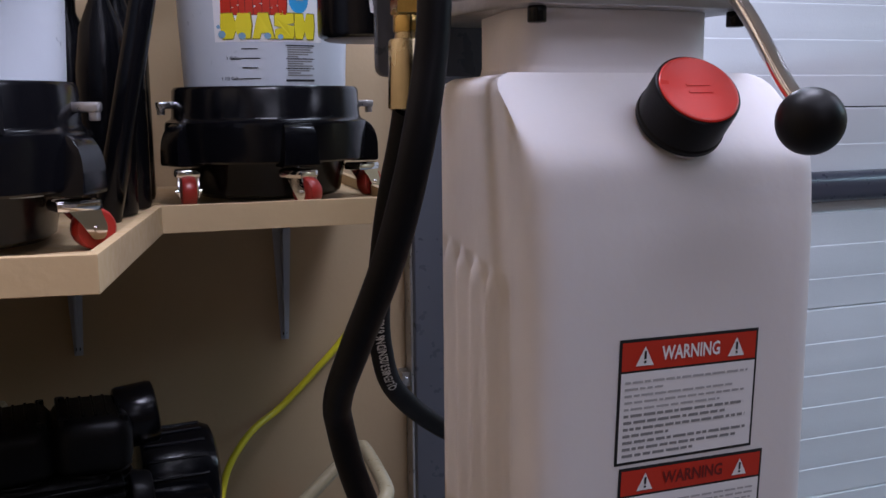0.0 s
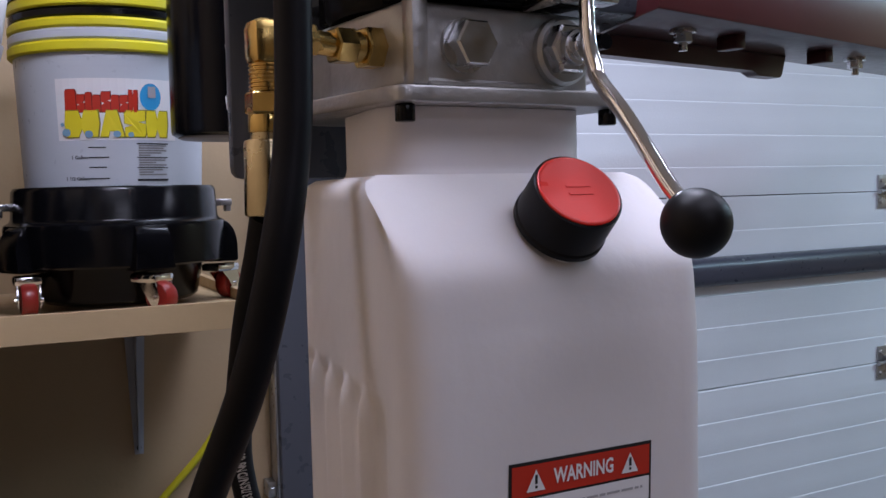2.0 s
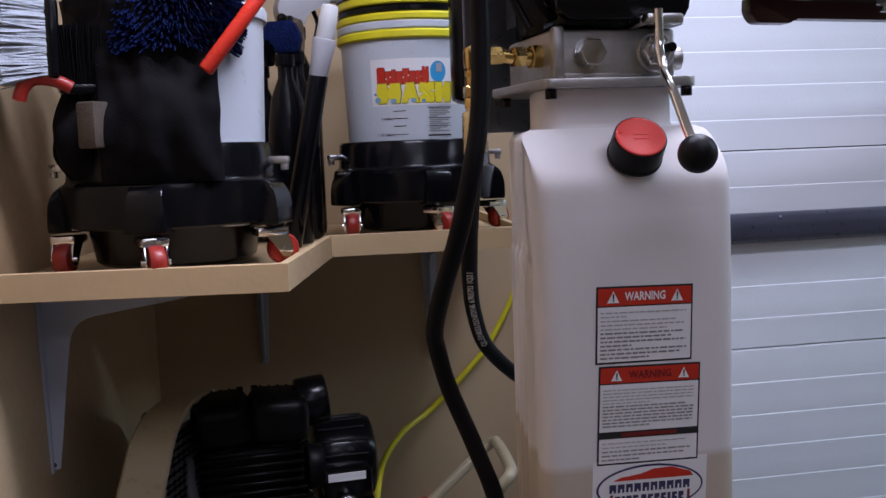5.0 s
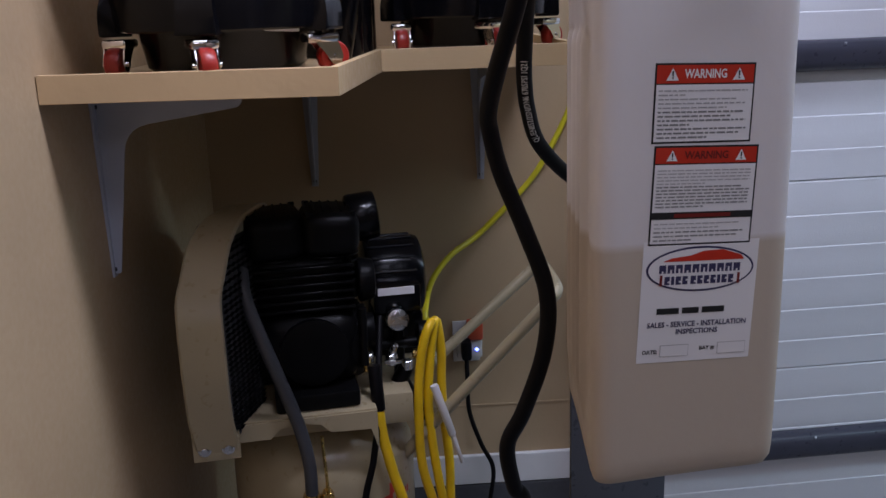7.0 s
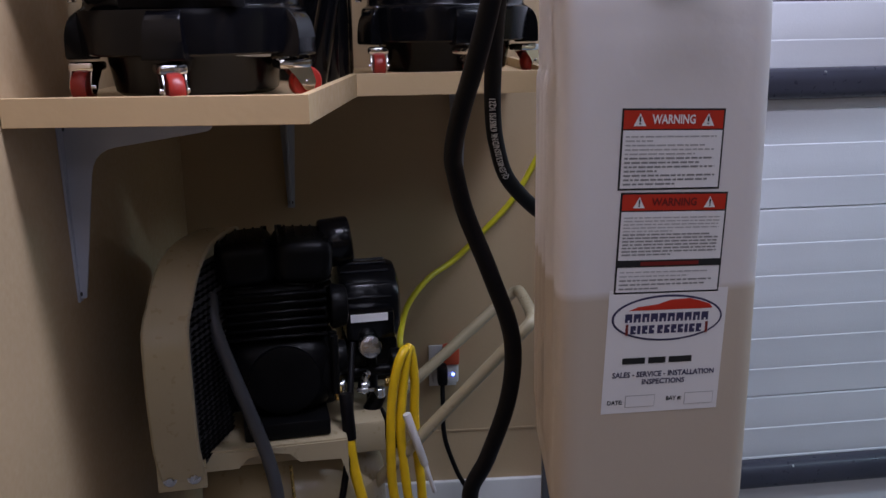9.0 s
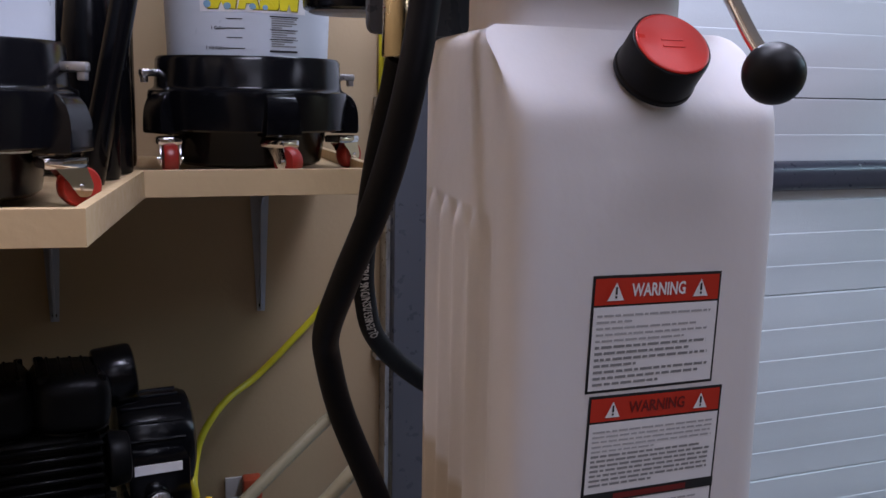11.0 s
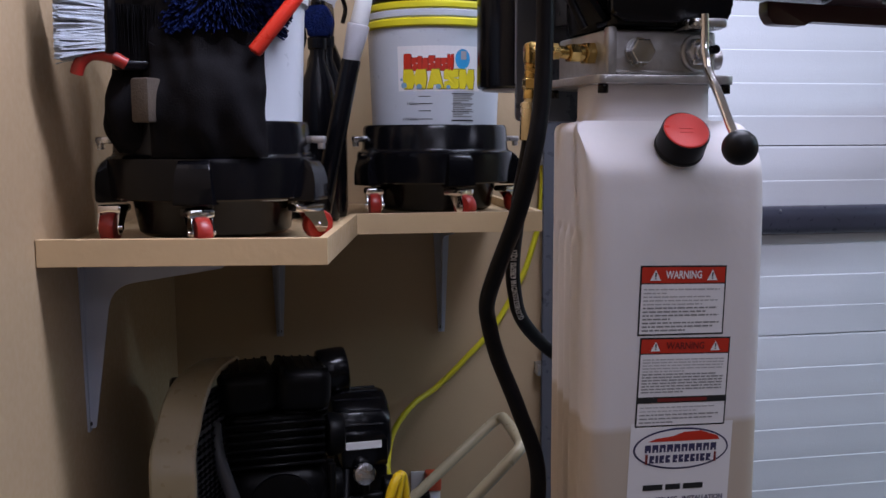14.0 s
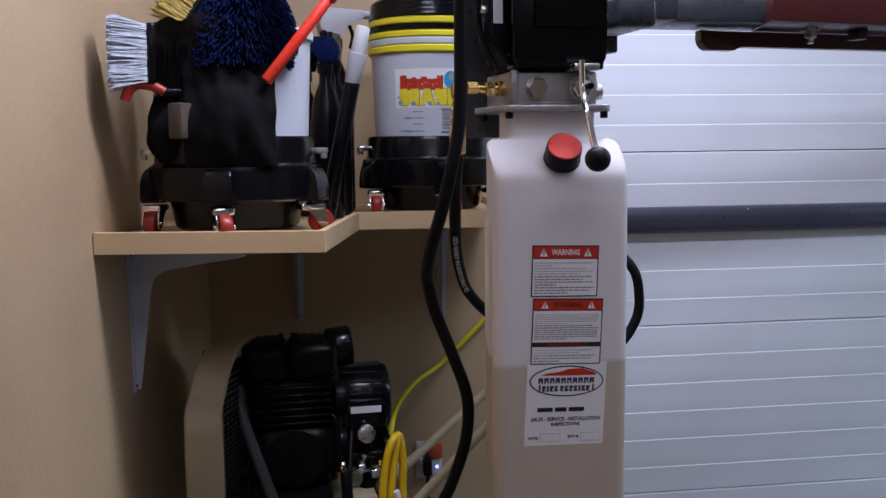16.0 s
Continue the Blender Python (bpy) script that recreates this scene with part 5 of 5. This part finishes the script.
    rod(bm, (-0.005, 1.425, 0.905), (0.212, 1.425, 0.905), 0.078, 0.078, 36, 0.012)
    rbox(bm, 0.012, 0.180, 1.365, 1.49, 0.975, 1.09, 0.020, 3)
    lathe(bm, [(0.05, 0), (0.066, 0.004), (0.066, 0.016), (0.05, 0.020)], along((0.11, 1.347, 0.912), (0.11, 1.30, 0.912))[0], 28)
    rbox(bm, 0.030, 0.190, 1.305, 1.545, 0.806, 0.840, 0.006)
    case = part("crankcase", bm, M_CAST, c, "black cast iron crankcase")
    for k in range(6):
        bm = bmesh.new()
        rbox(bm, -0.008, 0.196, 1.352, 1.502, 0.988 + 0.0165 * k, 0.9945 + 0.0165 * k, 0.002, 1)
        part("cooling_fin", bm, M_CAST, case)
    for x, tilt in ((0.058, -2), (0.150, 3)):
        R = pose(x, 1.425, 0.985, 0, tilt, 0)
        bm = bmesh.new()
        lathe(bm, [(0.034, 0), (0.034, 0.15)], R, 24)
        for k in range(9):
            z = 0.012 + 0.0125 * k
            lathe(bm, [(0.046, z), (0.058, z + 0.0005), (0.059, z + 0.002), (0.058, z + 0.0042), (0.046, z + 0.0045)], R, 28)
        part("cylinder", bm, M_CAST, c, "black finned pump cylinder")
        bm = bmesh.new()
        rbox(bm, -0.055, 0.055, -0.075, 0.075, 0.105, 0.190, 0.026, 4, m=R)
        head = part("cylinder_head", bm, M_CAST, c)
        for k in range(6):
            bm = bmesh.new()
            rbox(bm, -0.048 + 0.0165 * k, -0.0435 + 0.0165 * k, -0.050, 0.050, 0.186, 0.193, 0.001, 1, m=R)
            part("fin", bm, M_CAST, head)
        for u in (-0.04, 0.04):
            for v in (-0.055, 0.055):
                bm = bmesh.new()
                hexnut(bm, R @ Vector((u, v, 0.176)), R @ Vector((u, v, 0.191)), 0.007)
                part("head_bolt", bm, M_CAST, head)
    bm = bmesh.new()
    rod(bm, (0.196, 1.455, 1.140), (0.257, 1.455, 1.146), 0.048, 0.048, 32, 0.007)
    rod(bm, (0.175, 1.455, 1.138), (0.198, 1.455, 1.140), 0.020, seg=20)
    part("intake_filter", bm, M_BLACK, c, "black air intake filter")
    bm = bmesh.new()
    rod(bm, (0.205, 1.40, 1.03), (0.238, 1.40, 1.03), 0.044, 0.040, 28, 0.006)
    rod(bm, (0.205, 1.385, 0.93), (0.232, 1.385, 0.93), 0.036, 0.034, 28, 0.004)
    for y in (1.34, 1.365):
        rod(bm, (0.206, y, 0.875), (0.206, y, 0.99), 0.0075, seg=12)
    part("crank_cover", bm, M_CAST, c)
    bm = bmesh.new()
    lathe(bm, [(0.02, 0), (0.145, 0.0), (0.150, 0.005), (0.150, 0.022), (0.145, 0.027), (0.02, 0.027)], along((-0.092, 1.45, 1.0), (0, 1.45, 1.0))[0], 40)
    rod(bm, (-0.09, 1.45, 1.0), (0.02, 1.45, 1.0), 0.02, seg=16)
    part("flywheel", bm, M_CAST, c)
    # motor at the right, its fan cover towards the wall side
    bm = bmesh.new()
    rod(bm, (0.235, 1.60, 0.975), (0.366, 1.60, 0.975), 0.087, 0.087, 40, 0.018)
    rbox(bm, 0.245, 0.36, 1.55, 1.65, 0.806, 0.90, 0.006)
    motor = part("motor", bm, M_BLACK, c, "black electric motor")
    for k in range(18):
        a = 2 * math.pi * k / 18
        bm = bmesh.new()
        rod(bm, (0.245, 1.60 + 0.0875 * math.cos(a), 0.975 + 0.0875 * math.sin(a)), (0.345, 1.60 + 0.0875 * math.cos(a), 0.975 + 0.0875 * math.sin(a)), 0.003, seg=6)
        part("rib", bm, M_BLACK, motor)
    bm = bmesh.new()
    rbox(bm, 0.240, 0.335, 1.425, 1.495, 0.945, 1.002, 0.004)
    box = part("pressure_switch", bm, M_BLACK, c, "black pressure switch box")
    bm = bmesh.new()
    rbox(bm, 0.248, 0.322, 1.4235, 1.4255, 0.984, 0.9995, 0.0, idx=0)
    part("switch_label", bm, M_PAPER, box, "small white label")
    # pipes, gauge and valves under the switch
    bm = bmesh.new()
    rod(bm, (0.288, 1.445, 0.945), (0.288, 1.445, 0.80), 0.012, seg=16)
    rod(bm, (0.245, 1.44, 0.875), (0.345, 1.44, 0.875), 0.011, seg=16)
    rod(bm, (0.325, 1.43, 0.895), (0.348, 1.43, 0.895), 0.026, 0.026, 24, 0.004)
    rod(bm, (0.300, 1.425, 0.83), (0.26, 1.44, 0.74), 0.016, 0.02, 16, 0.003)
    rod(bm, (0.29, 1.43, 0.80), (0.335, 1.455, 0.70), 0.014, seg=14)
    part("manifold", bm, M_CAST, c)
    bm = bmesh.new()
    rod(bm, (0.282, 1.420, 0.935), (0.282, 1.395, 0.940), 0.022, 0.022, 28, 0.003)
    part("pressure_gauge", bm, M_ZINC, c, "chrome pressure gauge")
    bm = bmesh.new()
    hexnut(bm, (0.268, 1.415, 0.862), (0.268, 1.415, 0.84), 0.012)
    rod(bm, (0.268, 1.415, 0.862), (0.275, 1.405, 0.885), 0.007, seg=12, bevel=0.001)
    hexnut(bm, (0.30, 1.418, 0.845), (0.30, 1.418, 0.825), 0.011)
    rbox(bm, 0.252, 0.290, 1.40, 1.412, 0.845, 0.853, 0.002)
    part("valve", bm, M_ZINC, c, "steel valve and fittings")
    bm = bmesh.new()
    rod(bm, (0.212, 1.375, 0.875), (0.226, 1.375, 0.875), 0.014, seg=20, bevel=0.003)
    part("drain_plug", bm, M_ZINC, c, "steel drain plug")
    bm = bmesh.new()
    rod(bm, (0.204, 1.36, 0.868), (0.218, 1.36, 0.868), 0.016, seg=20, bevel=0.003)
    part("brass_plug", bm, M_BRASS, c, "brass plug")
    bm = bmesh.new()
    hexnut(bm, (0.31, 1.41, 0.86), (0.33, 1.41, 0.86), 0.010)
    part("brass_nut", bm, M_BRASS, c, "brass nut")
    # discharge pipe to the tank's check valve
    bm = bmesh.new()
    tube(bm, [(-0.012, 1.34, 1.085), (-0.008, 1.30, 1.04), (0.020, 1.280, 0.95), (0.048, 1.272, 0.865), (0.070, 1.266, 0.79), (0.082, 1.264, 0.72), (0.083, 1.268, 0.655)], 0.0125, 14)
    part("discharge_pipe", bm, M_TUBE, c, "dark grey discharge pipe")
    bm = bmesh.new()
    rod(bm, (0.083, 1.269, 0.655), (0.083, 1.272, 0.622), 0.013, seg=16, bevel=0.002)
    rod(bm, (0.083, 1.258, 0.622), (0.085, 1.33, 0.618), 0.021, 0.019, 18, 0.004)
    hexnut(bm, (0.115, 1.29, 0.628), (0.115, 1.325, 0.628), 0.012)
    tube(bm, [(0.115, 1.285, 0.635), (0.113, 1.285, 0.69), (0.110, 1.29, 0.76)], 0.0032, 8)
    part("check_valve", bm, M_BRASS, c, "tarnished brass check valve")
    # tow handle
    bm = bmesh.new()
    tube(bm, [(0.27, 1.62, 0.665), (0.42, 1.632, 0.772), (0.56, 1.645, 0.880), (0.635, 1.652, 0.938), (0.655, 1.640, 0.955), (0.652, 1.600, 0.962), (0.61, 1.40, 0.985), (0.595, 1.345, 0.985), (0.575, 1.335, 0.968), (0.50, 1.36, 0.880), (0.40, 1.39, 0.765), (0.27, 1.42, 0.62)], 0.0125, 14)
    part("tow_handle", bm, M_BEIGE, c, "beige tubular handle")


compressor()


def air_hoses():
    h = thing("air_hose", (0.345, 1.44, 0.90), "coiled yellow rubber air hose hung on the compressor", "air hose")
    bm = bmesh.new()
    tube(bm, [(0.345, 1.43, 0.885), (0.350, 1.402, 0.926), (0.333, 1.388, 0.90), (0.319, 1.386, 0.828), (0.314, 1.385, 0.73), (0.317, 1.385, 0.626), (0.339, 1.384, 0.531), (0.375, 1.382, 0.40), (0.402, 1.382, 0.26), (0.39, 1.388, 0.17), (0.36, 1.395, 0.20), (0.362, 1.398, 0.34), (0.372, 1.398, 0.44), (0.363, 1.398, 0.515), (0.347, 1.398, 0.623), (0.337, 1.399, 0.752), (0.345, 1.402, 0.85), (0.357, 1.408, 0.922), (0.366, 1.42, 0.912), (0.373, 1.425, 0.85), (0.371, 1.425, 0.78), (0.374, 1.422, 0.70), (0.382, 1.42, 0.6), (0.384, 1.42, 0.45), (0.41, 1.42, 0.20), (0.46, 1.42, 0.011), (0.56, 1.42, 0.011)], 0.0098, 12, 0.012)
    part("yellow_tube", bm, M_YEL, h)
    bm = bmesh.new()
    rod(bm, (0.345, 1.372, 0.803), (0.380, 1.370, 0.690), 0.0085, 0.0080, 16, 0.002)
    rod(bm, (0.380, 1.370, 0.690), (0.399, 1.369, 0.625), 0.0055, 0.0040, 12, 0.001)
    part("coupler", bm, M_BASE, h, "off-white quick coupler")
    h = thing("air_hose", (0.255, 1.395, 0.80), "yellow rubber air hose with a black cuff, running to the floor", "air hose")
    bm = bmesh.new()
    tube(bm, [(0.2255, 1.320, 0.795), (0.2255, 1.316, 0.775), (0.231, 1.315, 0.725), (0.247, 1.315, 0.649), (0.275, 1.315, 0.541), (0.33, 1.315, 0.25), (0.40, 1.30, 0.05), (0.48, 1.28, 0.012), (0.6, 1.2, 0.012)], 0.0105, 14, 0.012)
    part("yellow_tube", bm, M_YEL, h)
    bm = bmesh.new()
    rod(bm, (0.222, 1.335, 0.875), (0.2255, 1.318, 0.786), 0.0130, 0.0125, 18, 0.002)
    part("cuff", bm, M_RUBBER, h, "black rubber cuff")
    h = thing("power_cord", (0.262, 1.40, 0.90), "black power cord hanging behind the yellow hose", "cord")
    bm = bmesh.new()
    tube(bm, [(0.250, 1.43, 0.94), (0.236, 1.37, 0.87), (0.224, 1.32, 0.78), (0.208, 1.305, 0.691), (0.181, 1.300, 0.554), (0.18, 1.29, 0.2), (0.24, 1.26, 0.008)], 0.0068, 10)
    part("cable", bm, M_RUBBER, h)
    h = thing("air_line", (0.40, 1.70, 0.82), "thin bright yellow air line running from the compressor up the wall", "air hose")
    bm = bmesh.new()
    tube(bm, [(0.392, 1.68, 0.815), (0.392, 1.70, 0.85), (0.431, 1.81, 0.887), (0.501, 1.90, 0.925), (0.578, 1.940, 0.958), (0.655, 1.934, 1.03), (0.732, 1.923, 1.115), (0.80, 1.913, 1.235), (0.830, 1.908, 1.315), (0.856, 1.903, 1.44), (0.859, 1.903, 1.72), (0.859, 1.903, 2.10), (0.859, 1.903, 2.66)], 0.0075, 12)
    part("yellow_tube", bm, M_YEL2, h)
    bm = bmesh.new()
    hexnut(bm, (0.388, 1.665, 0.785), (0.392, 1.68, 0.815), 0.012)
    part("fitting", bm, M_BRASS, h, "brass hose fitting")


air_hoses()


def wall_outlet():
    o = thing("wall_outlet", (0.548, 1.898, 0.665), "white wall outlet with a plugged-in orange surge adapter", "outlet")
    bm = bmesh.new()
    rbox(bm, 0.512, 0.584, 1.893, 1.8998, 0.610, 0.724, 0.002)
    part("plate", bm, M_BASE, o)
    bm = bmesh.new()
    rbox(bm, 0.548, 0.590, 1.852, 1.8928, 0.682, 0.732, 0.006)
    part("adapter", bm, M_ORANGE, o, "orange plug adapter")
    bm = bmesh.new()
    rbox(bm, 0.520, 0.588, 1.860, 1.8928, 0.630, 0.681, 0.006)
    part("socket_face", bm, M_BASE, o)
    bm = bmesh.new()
    lathe(bm, [(0.0005, 0.0), (0.0045, 0.0), (0.003, 0.0022), (0.0005, 0.003)], along((0.573, 1.8598, 0.655), (0.573, 1.85, 0.655))[0], 14)
    part("indicator", bm, M_LED, o, "glowing blue indicator light")
    bm = bmesh.new()
    rbox(bm, 0.530, 0.556, 1.815, 1.8595, 0.640, 0.690, 0.006)
    tube(bm, [(0.543, 1.83, 0.645), (0.542, 1.815, 0.60), (0.545, 1.815, 0.50), (0.575, 1.82, 0.40), (0.605, 1.825, 0.33), (0.598, 1.81, 0.26), (0.56, 1.79, 0.10), (0.50, 1.75, 0.008)], 0.0062, 10)
    part("plug_cord", bm, M_RUBBER, o, "black plug and cord")
    askew(o, BACK)


wall_outlet()
